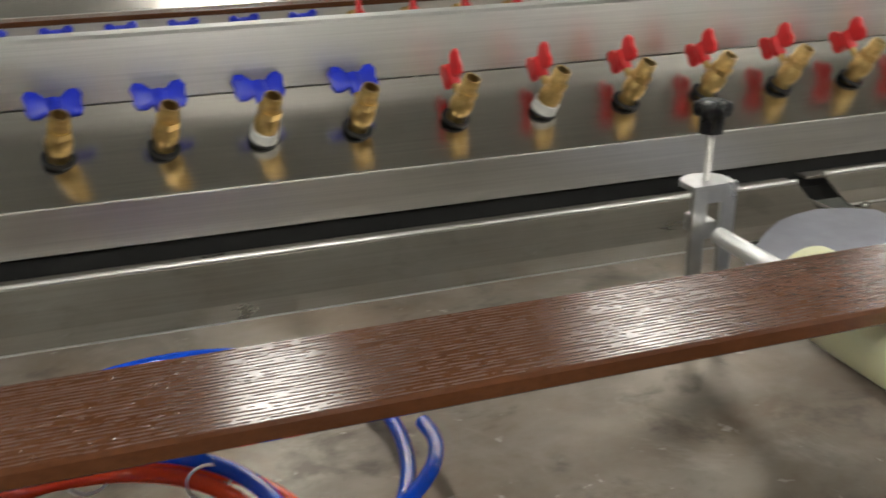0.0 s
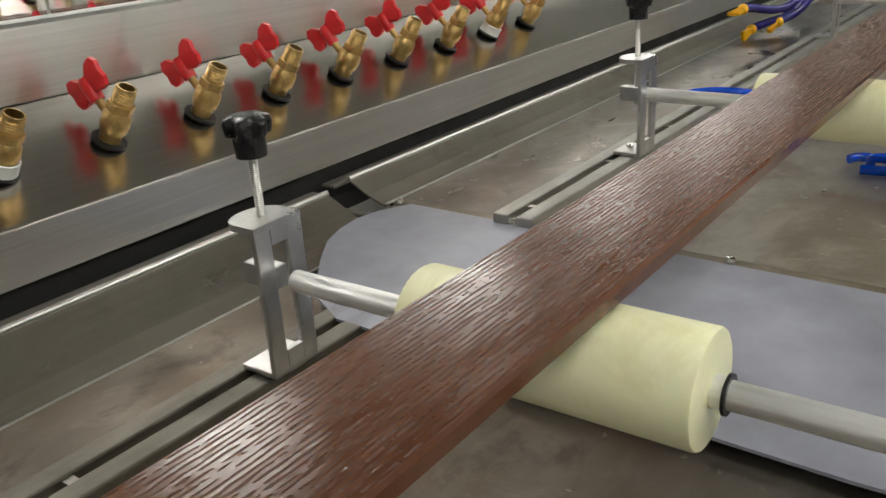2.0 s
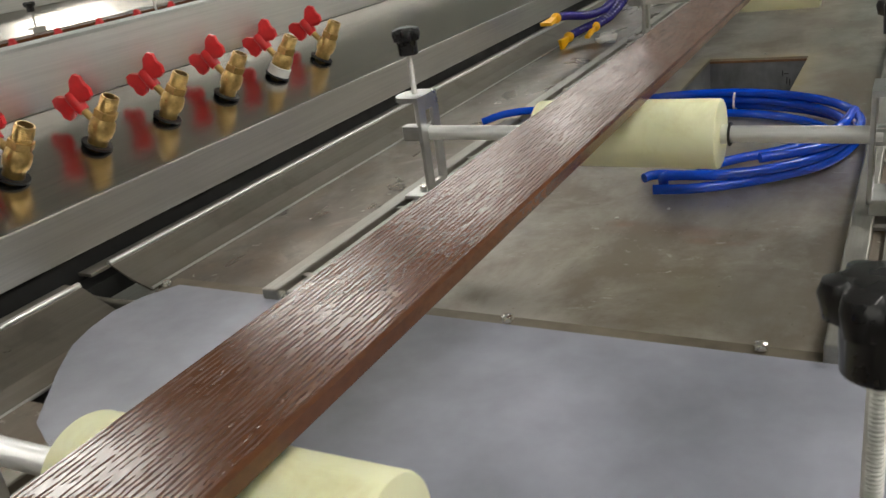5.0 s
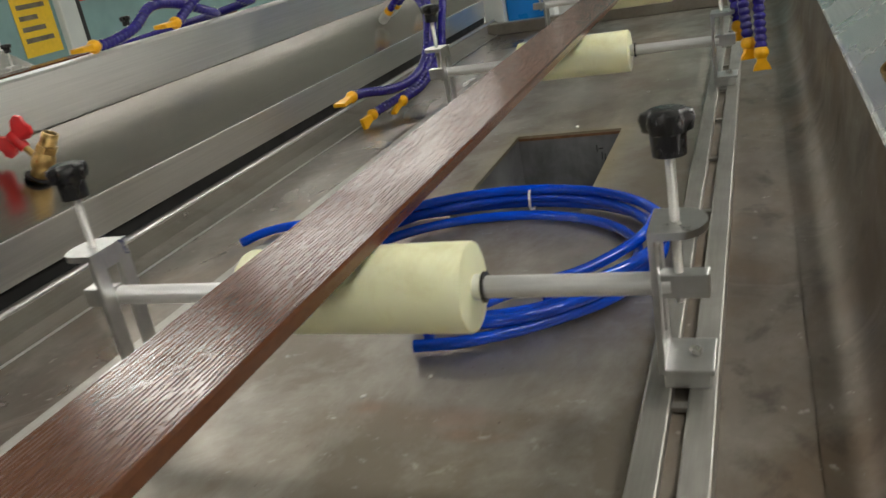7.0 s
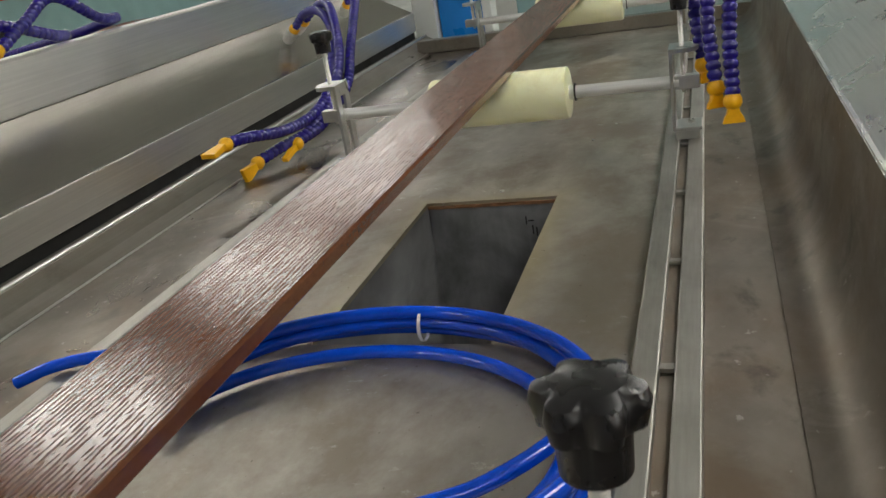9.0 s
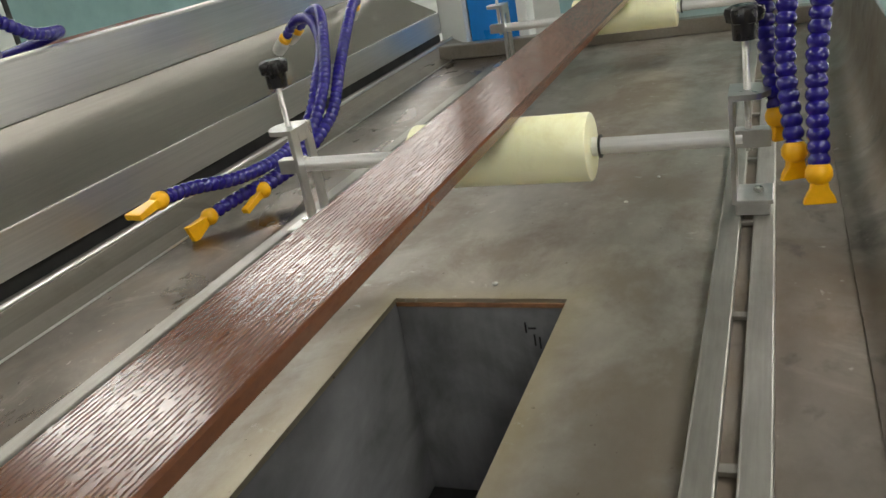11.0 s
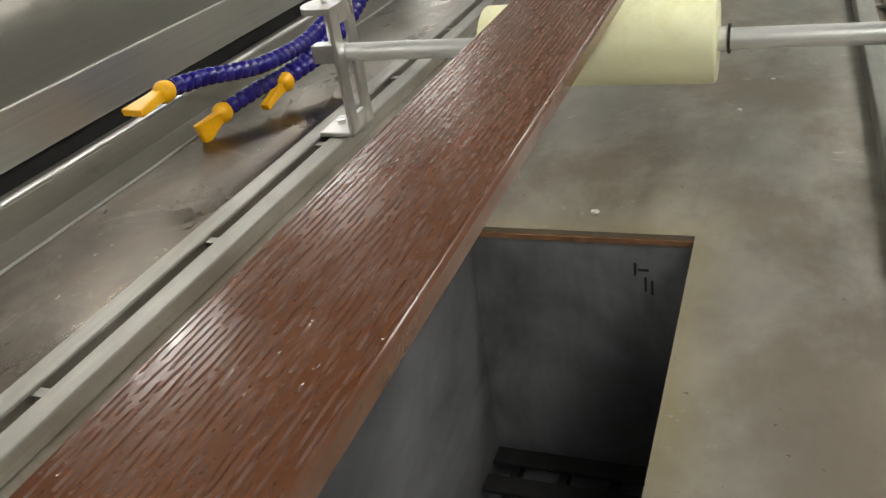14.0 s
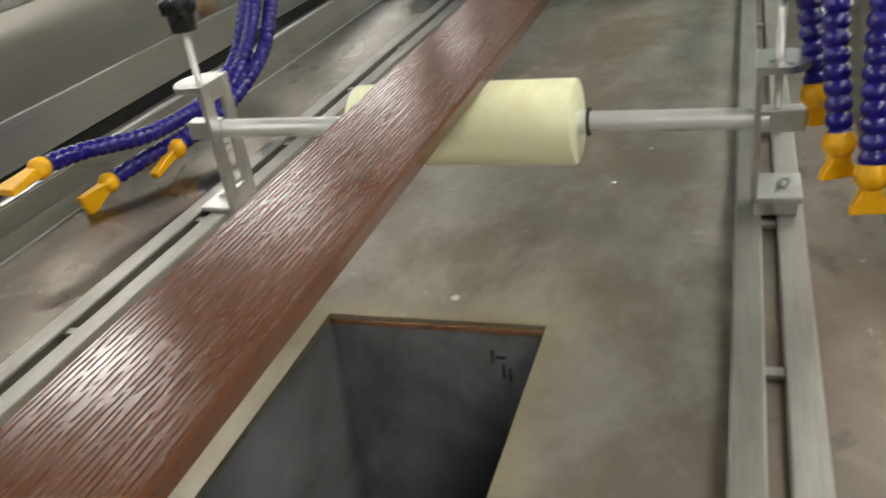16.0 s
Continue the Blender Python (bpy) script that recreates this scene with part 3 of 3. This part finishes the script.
def deck_board(x0, x1, y0, y1, z0, z1):
    """Embossed lines broken into dashes, pressed into the top face."""
    rng = np.random.default_rng(5)
    lines, depth = 24, 0.0012
    ys = np.concatenate([np.arange(y0, -1.9, 0.05), np.arange(-1.9, 2.7, 0.0024), np.arange(2.7, y1 + 0.01, 0.05)])
    pitch = (x1 - x0 - 0.006) / lines
    cols = [(np.full_like(ys, x), np.full_like(ys, z)) for x, z in ((x0 + 0.003, z0), (x0, z0 + 0.003), (x0, z1 - 0.0035), (x0 + 0.002, z1 - 0.0006), (x0 + 0.003, z1))]
    for k in range(lines):
        mid = x0 + 0.003 + pitch * (k + 0.5) + 0.0016 * (smooth_noise(rng, ys, 0.03) - 0.5) + 0.0008 * (smooth_noise(rng, ys, 0.009) - 0.5)
        cut_in = np.clip((0.65 * smooth_noise(rng, ys, 0.012) + 0.35 * smooth_noise(rng, ys, 0.005) - 0.27) * 9, 0, 1)
        half = 0.0006 + 0.0009 * smooth_noise(rng, ys, 0.009)
        lift = 0.00006 * (smooth_noise(rng, ys, 0.04) - 0.5)
        for side, low in ((-1.0, 0.0), (-0.15, 1.0), (0.15, 1.0), (1.0, 0.0)):
            cols.append((mid + side * half, z1 + lift * (1 - low) - depth * low * cut_in))
    cols += [(np.full_like(ys, x), np.full_like(ys, z)) for x, z in ((x1 - 0.003, z1), (x1 - 0.002, z1 - 0.0006), (x1, z1 - 0.0035), (x1, z0 + 0.003), (x1 - 0.003, z0))]
    n, r = len(cols), len(ys)
    xs = np.stack([c[0] for c in cols], 1)
    zs = np.stack([c[1] for c in cols], 1)
    co = np.stack([xs, np.repeat(ys[:, None], n, 1), zs], 2).reshape(-1, 3)
    faces = [(i * n + k, i * n + (k + 1) % n, (i + 1) * n + (k + 1) % n, (i + 1) * n + k) for i in range(r - 1) for k in range(n)]
    faces += [tuple(range(n)), tuple(range((r - 1) * n, r * n))]
    mesh = bpy.data.meshes.new("decking_board")
    mesh.from_pydata(co.tolist(), [], faces)
    own = bmesh.new()
    own.from_mesh(mesh)
    bmesh.ops.recalc_face_normals(own, faces=own.faces)
    ob = part("decking_board", own, M_BOARD)
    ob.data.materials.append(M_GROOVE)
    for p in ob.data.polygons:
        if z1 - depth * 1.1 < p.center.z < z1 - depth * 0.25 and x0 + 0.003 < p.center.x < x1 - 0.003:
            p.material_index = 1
    return ob


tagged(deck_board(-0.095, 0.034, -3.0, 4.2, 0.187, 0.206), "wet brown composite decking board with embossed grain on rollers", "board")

# ---- plastic sheet between the floor plates ----
own = bmesh.new()
outline = [(-0.61, -0.40), (-0.64, -0.45), (-0.65, -0.50), (-0.642, -0.55), (-0.623, -0.60), (-0.58, -0.66), (-0.50, -0.755), (-0.42, -0.795), (0.2, -0.80), (0.62, -0.78), (0.63, -0.40)]
a = [own.verts.new((x, y, 0.002)) for x, y in outline]
b = [own.verts.new((x, y, 0.006)) for x, y in outline]
own.faces.new(a)
own.faces.new(b)
for k in range(len(outline)):
    own.faces.new((a[k], a[(k + 1) % len(a)], b[(k + 1) % len(a)], b[k]))
bmesh.ops.recalc_face_normals(own, faces=own.faces)
tagged(part("plastic_sheet", own, M_SHEET), "grey-blue plastic sheet screwed to the edge of the tank floor", "sheet")


# ---- valves ----
BIG = Matrix.Scale(1.28, 4)


def valve(material, label, tape=False, across=False):
    top = thing("ball_valve", label, "valve", "valves on the panels")

    def piece(name, own, mat, text="", smooth=True):
        own.transform(BIG)
        return part(name, own, mat, top, text, smooth)

    body = [(0, 0.002), (0.0135, 0.002), (0.0135, 0.014), (0.0162, 0.018), (0.0175, 0.027), (0.0165, 0.037), (0.0138, 0.041), (0.0125, 0.046)]
    piece("body", lathe(body, 24), M_BRASS, "cast brass valve body")
    piece("hex_nut", lathe([(0.012, 0.0435), (0.0162, 0.0435), (0.0165, 0.0445), (0.0165, 0.053), (0.0162, 0.054), (0.012, 0.054)], 6), M_BRASS, "", False)
    prof = [(0.0125, 0.053)]
    for k in range(6):
        prof += [(0.0128, 0.056 + 0.0028 * k), (0.0121, 0.0574 + 0.0028 * k)]
    prof += [(0.0122, 0.0735), (0.0118, 0.075), (0.0096, 0.075), (0.0096, 0.05)]
    piece("outlet", lathe(prof, 24), M_BRASS, "threaded brass outlet")
    # dark disc closes the outlet; its colour paints the shade of an open bore
    piece("bore", lathe([(0, 0.058), (0.0096, 0.058), (0.0096, 0.06), (0, 0.06)], 16), M_BORE, "dark disc standing in for the shade inside the bore")
    piece("seal", lathe([(0.012, 0.0005), (0.021, 0.0005), (0.021, 0.004), (0.012, 0.004)], 24), M_BLACK, "black rubber seal")
    if tape:
        piece("seal_tape", lathe([(0.0138, 0.004), (0.0195, 0.004), (0.0188, 0.012), (0.0192, 0.019), (0.0172, 0.02)], 20), M_TAPE, "wound white sealing tape")
    piece("stem", rod((-0.012, 0, 0.030), (-0.040, -0.004, 0.040), 0.0052, 14), M_BRASS)
    # wing-nut handle: a plate that holds the stem's axis, waisted in the middle
    half = [(0.0, 0.021), (0.010, 0.024), (0.020, 0.033), (0.030, 0.034), (0.036, 0.026), (0.033, 0.015), (0.035, 0.006), (0.030, -0.003), (0.020, -0.004), (0.010, 0.001), (0.006, -0.006)]
    ring = half + [(-x, z) for x, z in half[:0:-1]]
    own = bmesh.new()
    layers = []
    for y, f in ((-0.0045, 0.88), (-0.003, 1.0), (0.003, 1.0), (0.0045, 0.88)):
        layers.append([own.verts.new((x * f, y, 0.014 + (z - 0.014) * f)) for x, z in ring])
    n = len(ring)
    for lo, hi in zip(layers, layers[1:]):
        for k in range(n):
            own.faces.new((lo[k], lo[(k + 1) % n], hi[(k + 1) % n], hi[k]))
    for lay in (layers[0], layers[-1]):
        mid = own.verts.new(sum((v.co for v in lay), Vector()) / n)
        for k in range(n):
            own.faces.new((lay[k], lay[(k + 1) % n], mid))
    bmesh.ops.recalc_face_normals(own, faces=own.faces)
    lathe([(0, -0.008), (0.0085, -0.008), (0.0095, 0.0), (0.0095, 0.018), (0.007, 0.023), (0, 0.023)], 16, None, own)
    zs = Vector((-0.040, -0.009, 0.020)).normalized()
    xs = Vector((0, 1, 0)) if not across else Vector((0.45, -0.12, 0.89))
    xs = (xs - zs * xs.dot(zs)).normalized()
    ys = zs.cross(xs)
    m = Matrix(((xs.x, ys.x, zs.x, -0.040), (xs.y, ys.y, zs.y, -0.004), (xs.z, ys.z, zs.z, 0.040), (0, 0, 0, 1)))
    own.transform(m)
    piece("handle", own, material, "moulded butterfly handle")
    return top


SLOPE_TILT = math.degrees(math.atan2(0.112, 0.21))
red = valve(M_RED, "brass ball valve with a red butterfly handle", False, True)
red_taped = valve(M_RED, "brass ball valve with red handle and white sealing tape", True, True)
blue = valve(M_BLUE, "brass ball valve with a blue butterfly handle")
blue_taped = valve(M_BLUE, "brass ball valve with blue handle and white sealing tape", True)


def on_left(y, dx=0.0):
    return pose(-0.88 + dx, y, 0.187, -13, SLOPE_TILT, 0)


def on_right(y, dx=0.0, x=0.675, z=0.155):
    return pose(x + dx, y, z, -12, SLOPE_TILT, 180)


TANK2 = -2.78
placed = set()


def put(kind, m):
    if kind in placed:
        return copy_thing(kind, m)
    placed.add(kind)
    kind.matrix_basis = m
    return kind


for k in range(10):
    put(red_taped if k in (1, 8) else red, on_left(-1.13 + 0.1735 * k))
for k in range(6):
    put(blue_taped if k == 1 else blue, on_left(-1.313 - 0.166 * k))
for k in range(14):
    put(red, on_left(-1.1 + 0.1735 * k, TANK2))
    put(red, on_right(-1.06 + 0.1735 * k, TANK2))
for k in range(8):
    put(blue, on_right(-1.24 - 0.1735 * k, TANK2))
for k in range(3):
    put(red, on_right(0.14 - 0.1735 * k, 0.0, 0.613, 0.229))

# ---- the second line beside this one ----
second = copy_thing(tank, pose(TANK2, 0, 0))
low_wall = part("side_wall", bent([(0.602, 0.112), (0.575, 0.05), (0.545, 0.008), (0.52, -0.002)], Y0, YL, 0.003), M_SIDE, second, "curved steel side")
low_panel = part("valve_panel", bent([(0.601, 0.11), (0.606, 0.115), (0.81, 0.227), (0.83, 0.227)], Y0, YL, -0.004), M_PANEL2, second, "brushed sloping steel panel")
for ob in list(second.children):
    if ob not in (low_wall, low_panel) and ob.data.vertices[0].co.x > 0.5 and ob.name.split(".")[0] in ("side_wall", "valve_panel"):
        bpy.data.objects.remove(ob)
tagged(second, "second stainless steel cooling tank standing alongside")
for y in (0.0, 1.385, 2.65):
    copy_thing(stand, pose(TANK2, y, 0))
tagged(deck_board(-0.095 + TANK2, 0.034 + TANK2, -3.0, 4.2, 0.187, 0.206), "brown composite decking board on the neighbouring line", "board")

# ---- screws and strip at the edge of the floor plate ----
tagged(part("edge_strip", box(-0.64, 0.52, -0.425, -0.375, 0.0005, 0.0035, 0.0006), M_RUST), "brown stained steel strip at the floor joint", "strip")
own = lathe([(0, 0.0), (0.0085, 0.0), (0.0085, 0.002), (0.0068, 0.006), (0.0035, 0.0075), (0, 0.0065)], 20)
screw = part("screw", own, M_SCREW, None, "", True)
tagged(screw, "bright zinc pan-head screw in the steel strip", "screw", "screws along the strip")
for n, (x, y) in enumerate(((-0.632, -0.405), (-0.4, -0.40), (-0.05, -0.39), (0.255, -0.385))):
    ob = screw if n == 0 else copy_thing(screw, Matrix())
    ob.matrix_basis = pose(x, y, 0.0065)


# ---- air hoses ----
def hose_coil(name, label, strands, ties=()):
    top = thing(name, label, "hose")
    for mat, pts in strands:
        part("hose", sweep(spline(pts, 12), 0.0085, 14), mat, top, "", True)
    for x, y, z in ties:
        part("cable_tie", lathe([(0.0205, -0.002), (0.022, -0.002), (0.022, 0.002), (0.0205, 0.002)], 20, pose(x, y, z, 90, 0, 90)), M_TIE, top, "clear white cable tie")
    return top


def arc(cx, cy, rx, ry, a0, a1, z, n=14, dz=0.0):
    return [(cx + rx * math.cos(radians(a0 + (a1 - a0) * k / n)), cy + ry * math.sin(radians(a0 + (a1 - a0) * k / n)), z + dz * math.sin(k * 1.7)) for k in range(n + 1)]


hose_coil("blue_hose_coil", "coil of glossy blue air hose on the tank floor", [
    (M_HOSE, [(-0.485, 0.465, 0.02), (-0.435, 0.49, 0.032), (-0.36, 0.52, 0.032), (-0.22, 0.575, 0.012), (0.0, 0.625, 0.012), (0.17, 0.59, 0.012), (0.27, 0.50, 0.012), (0.30, 0.38, 0.012), (0.26, 0.24, 0.012), (0.17, 0.15, 0.012), (0.08, 0.10, 0.012), (0.01, 0.085, 0.012)]),
    (M_HOSE, [(0.02, 0.115, 0.012)] + arc(0.03, 0.36, 0.26, 0.25, -90, 150, 0.028)),
    (M_HOSE, [(-0.02, 0.14, 0.012)] + arc(0.02, 0.36, 0.245, 0.20, -95, 165, 0.012)),
    (M_HOSE, arc(0.03, 0.37, 0.275, 0.235, -60, 170, 0.044)),
    (M_HOSE, [(0.06, 0.20, 0.012), (0.12, 0.26, 0.012), (0.2, 0.30, 0.02), (0.27, 0.36, 0.04), (0.29, 0.44, 0.05)]),
], [(0.05, 0.605, 0.026)])
hose_coil("mixed_hose_coil", "coil of blue and orange-red air hose on the tank floor", [
    (M_HOSE, arc(-0.2, -1.66, 0.27, 0.25, 60, 330, 0.006, 16)),
    (M_HOSE, arc(-0.17, -1.64, 0.16, 0.26, 100, -60, 0.02)),
    (M_HOSER, arc(-0.02, -1.74, 0.21, 0.22, 10, 330, 0.012, 18)),
    (M_HOSER, arc(-0.03, -1.76, 0.17, 0.19, 20, 320, 0.03, 18)),
    (M_HOSE, arc(-0.02, -1.75, 0.19, 0.20, 0, 350, 0.045, 18)),
    (M_HOSE, arc(0.0, -1.78, 0.14, 0.16, 0, 350, 0.02, 18)),
], [(-0.20, -1.74, 0.03), (-0.15, -1.62, 0.03)])


# ---- jointed spray hoses ----
def spray_hose(label, pts, tip, wide=True, turn=0):
    """Beaded plastic hose with a yellow fan nozzle from its last point to tip."""
    top = thing("spray_hose", label, "hose", "jointed spray hoses")
    path = spline(pts, 12)
    fine, gap, last = [], 0.0016, path[0]
    for a, b in zip(path, path[1:]):
        n = max(1, int((b - a).length / gap))
        fine += [a.lerp(b, k / n) for k in range(n)]
    run, rad = 0.0, []
    for k, p in enumerate(fine):
        run += (p - fine[k - 1]).length if k else 0
        rad.append(0.0096 + 0.0046 * abs(math.sin(math.pi * run / 0.0165)) ** 0.6)
    part("beaded_tube", sweep(fine, rad, 12), M_PURPLE, top, "violet-blue jointed tube", True)
    e = Vector(pts[-1])
    m = along(e, tip)
    n = (Vector(tip) - e).length
    own = lathe([(0, -0.004), (0.012, -0.003), (0.0165, 0.006), (0.0168, 0.014), (0.013, 0.021), (0.009, 0.024), (0, 0.024)], 20)
    w = 0.020 if wide else 0.009
    fan = bmesh.new()
    for z, a, b in ((0.016, 0.009, 0.009), (0.03, 0.011 if wide else 0.007, 0.0075), (n * 0.8, w * 0.85, 0.006), (n, w, 0.0055)):
        for x, y in ((-a, -b), (a, -b), (a, b), (-a, b)):
            fan.verts.new((x, y, z))
    fan.verts.ensure_lookup_table()
    for k in range(3):
        for j in range(4):
            fan.faces.new([fan.verts[i] for i in (4 * k + j, 4 * k + (j + 1) % 4, 4 * k + 4 + (j + 1) % 4, 4 * k + 4 + j)])
    fan.faces.new(fan.verts[0:4])
    fan.faces.new(fan.verts[12:16])
    bmesh.ops.recalc_face_normals(fan, faces=fan.faces)
    bmesh.ops.bevel(fan, geom=fan.edges[:], offset=0.0012, segments=1, affect="EDGES")
    join(own, fan)
    own.transform(m @ pose(0, 0, 0, 0, 0, turn))
    part("nozzle", own, M_YEL, top, "yellow fan nozzle", True)
    s = Vector(pts[0])
    part("adaptor", lathe([(0, -0.05), (0.013, -0.05), (0.017, -0.045), (0.019, -0.02), (0.017, 0.0), (0, 0.0)], 20, along(s, Vector(pts[1]))), M_TAPE, top, "white threaded adaptor", True)
    part("end_cap", lathe([(0, -0.004), (0.0165, -0.004), (0.0165, 0.012), (0.012, 0.016), (0, 0.016)], 20, along(s, Vector(pts[1]))), M_YEL, top, "yellow end cap", True)
    return top


VIOLET = "violet-blue jointed spray hose with a yellow nozzle"
spray_hose(VIOLET, [(-0.85, 2.22, 0.235), (-0.79, 2.2, 0.285), (-0.70, 2.12, 0.29), (-0.62, 2.0, 0.245), (-0.58, 1.88, 0.19), (-0.565, 1.78, 0.12), (-0.56, 1.65, 0.085), (-0.57, 1.5, 0.085), (-0.60, 1.38, 0.105), (-0.61, 1.31, 0.113)], (-0.62, 1.235, 0.105))
spray_hose(VIOLET, [(-0.835, 2.27, 0.25), (-0.76, 2.24, 0.30), (-0.66, 2.10, 0.305), (-0.59, 1.96, 0.25), (-0.55, 1.85, 0.18), (-0.545, 1.74, 0.1), (-0.56, 1.62, 0.055), (-0.60, 1.5, 0.04), (-0.62, 1.44, 0.032)], (-0.632, 1.375, 0.012), True, 90)
spray_hose(VIOLET, [(-0.84, 2.66, 0.25), (-0.77, 2.6, 0.33), (-0.66, 2.35, 0.34), (-0.58, 2.1, 0.29), (-0.54, 1.92, 0.2), (-0.52, 1.8, 0.12), (-0.54, 1.66, 0.06), (-0.57, 1.56, 0.04)], (-0.582, 1.49, 0.014), False)
spray_hose(VIOLET, [(0.80, 1.28, 0.37), (0.74, 1.30, 0.46), (0.60, 1.34, 0.53), (0.48, 1.34, 0.44), (0.448, 1.32, 0.28), (0.446, 1.28, 0.124)], (0.447, 1.272, 0.075))
spray_hose(VIOLET, [(0.80, 1.34, 0.37), (0.72, 1.37, 0.48), (0.56, 1.42, 0.54), (0.44, 1.40, 0.44), (0.41, 1.36, 0.28), (0.418, 1.32, 0.142)], (0.42, 1.315, 0.095))
spray_hose(VIOLET, [(0.80, 1.40, 0.37), (0.70, 1.43, 0.49), (0.54, 1.46, 0.55), (0.40, 1.44, 0.46), (0.385, 1.42, 0.30), (0.398, 1.38, 0.174)], (0.40, 1.375, 0.13), False)
spray_hose(VIOLET, [(-1.95, 1.75, 0.25), (-1.7, 1.8, 0.30), (-1.4, 1.75, 0.34), (-1.15, 1.55, 0.37), (-1.05, 1.40, 0.385), (-1.05, 1.25, 0.43), (-1.04, 1.12, 0.44), (-1.03, 1.02, 0.40), (-1.03, 0.92, 0.382), (-1.03, 0.87, 0.382)], (-1.03, 0.80, 0.382))
spray_hose(VIOLET, [(-1.95, 2.1, 0.25), (-1.7, 2.0, 0.30), (-1.35, 1.85, 0.35), (-1.1, 1.70, 0.385), (-1.04, 1.56, 0.40), (-1.04, 1.42, 0.47), (-1.03, 1.30, 0.43), (-1.03, 1.2, 0.385)], (-1.03, 1.12, 0.385))

# ---- beyond the tank's end ----
haul = thing("haul_off_machine", "grey and blue haul-off machine with a glazed guard", "machine")
part("post", box(-0.80, -0.70, 3.26, 3.36, GROUND, 0.9, 0.006), M_PAINT, haul, "pale grey steel post")
part("side_panel", box(-0.695, -0.50, 3.30, 3.34, 0.0, 0.36, 0.004), M_CYAN, haul, "bright blue enamelled panel")
part("post", box(-0.495, -0.455, 3.26, 3.36, GROUND, 0.9, 0.006), M_PAINT, haul, "pale grey steel post")
part("guard", box(-0.45, 0.9, 3.75, 3.77, 0.0, 0.9, 0.003), M_TEAL, haul, "teal guard panel")
part("bed", box(-0.80, 0.95, 3.26, 6.2, GROUND, -0.02, 0.006), M_PANEL, haul, "grey machine bed")
part("post", box(0.75, 0.83, 3.6, 3.7, -0.02, 0.9, 0.006), M_PAINT, haul, "pale grey steel post")

cab = thing("machine_cabinet", "teal machine cabinet with a yellow notice", "cabinet")
part("body", box(-5.4, -4.6, 3.9, 9.5, GROUND, 1.5, 0.02), M_TEAL, cab, "teal enamelled body")
part("post", box(-4.62, -4.54, 4.62, 4.8, GROUND, 1.5, 0.01), M_PAINT, cab, "white edge post")
part("post", box(-4.62, -4.57, 4.83, 4.88, GROUND, 1.5, 0.01), M_BLACK, cab, "black door seal")
notice = part("notice", box(-4.6, -4.594, 4.2, 4.58, 0.1, 0.85, 0.002), M_LABEL, cab, "yellow notice")
for k in range(7):
    part("text_bar", box(-4.594, -4.592, 4.24, 4.52 - 0.05 * (k % 3), 0.2 + 0.08 * k, 0.235 + 0.08 * k), M_RUST, notice)
part("trim", box(-4.6, -4.58, 4.9, 9.4, 0.42, 0.5, 0.004), M_HOSER, cab, "orange stripe")

# ---- crumbs on the tank floor ----
for x, y, r in ((0.023, 1.19, 0.006), (0.16, 1.5, 0.004), (-0.02, -0.02, 0.004), (0.05, 0.03, 0.0035), (0.11, -1.02, 0.006), (0.02, -1.1, 0.004), (0.2, 1.62, 0.0035)):
    own = bmesh.new()
    bmesh.ops.create_icosphere(own, subdivisions=1, radius=r)
    for v in own.verts:
        v.co *= 0.7 + 0.5 * random.random()
        v.co.z *= 0.45
    own.transform(Matrix.Translation((x, y, (0.0 if y > YM else -0.016) + r * 0.3)))
    tagged(part("crumb", own, M_TAPE), "small pale crumb on the steel floor", "crumb", "crumbs on the floor")
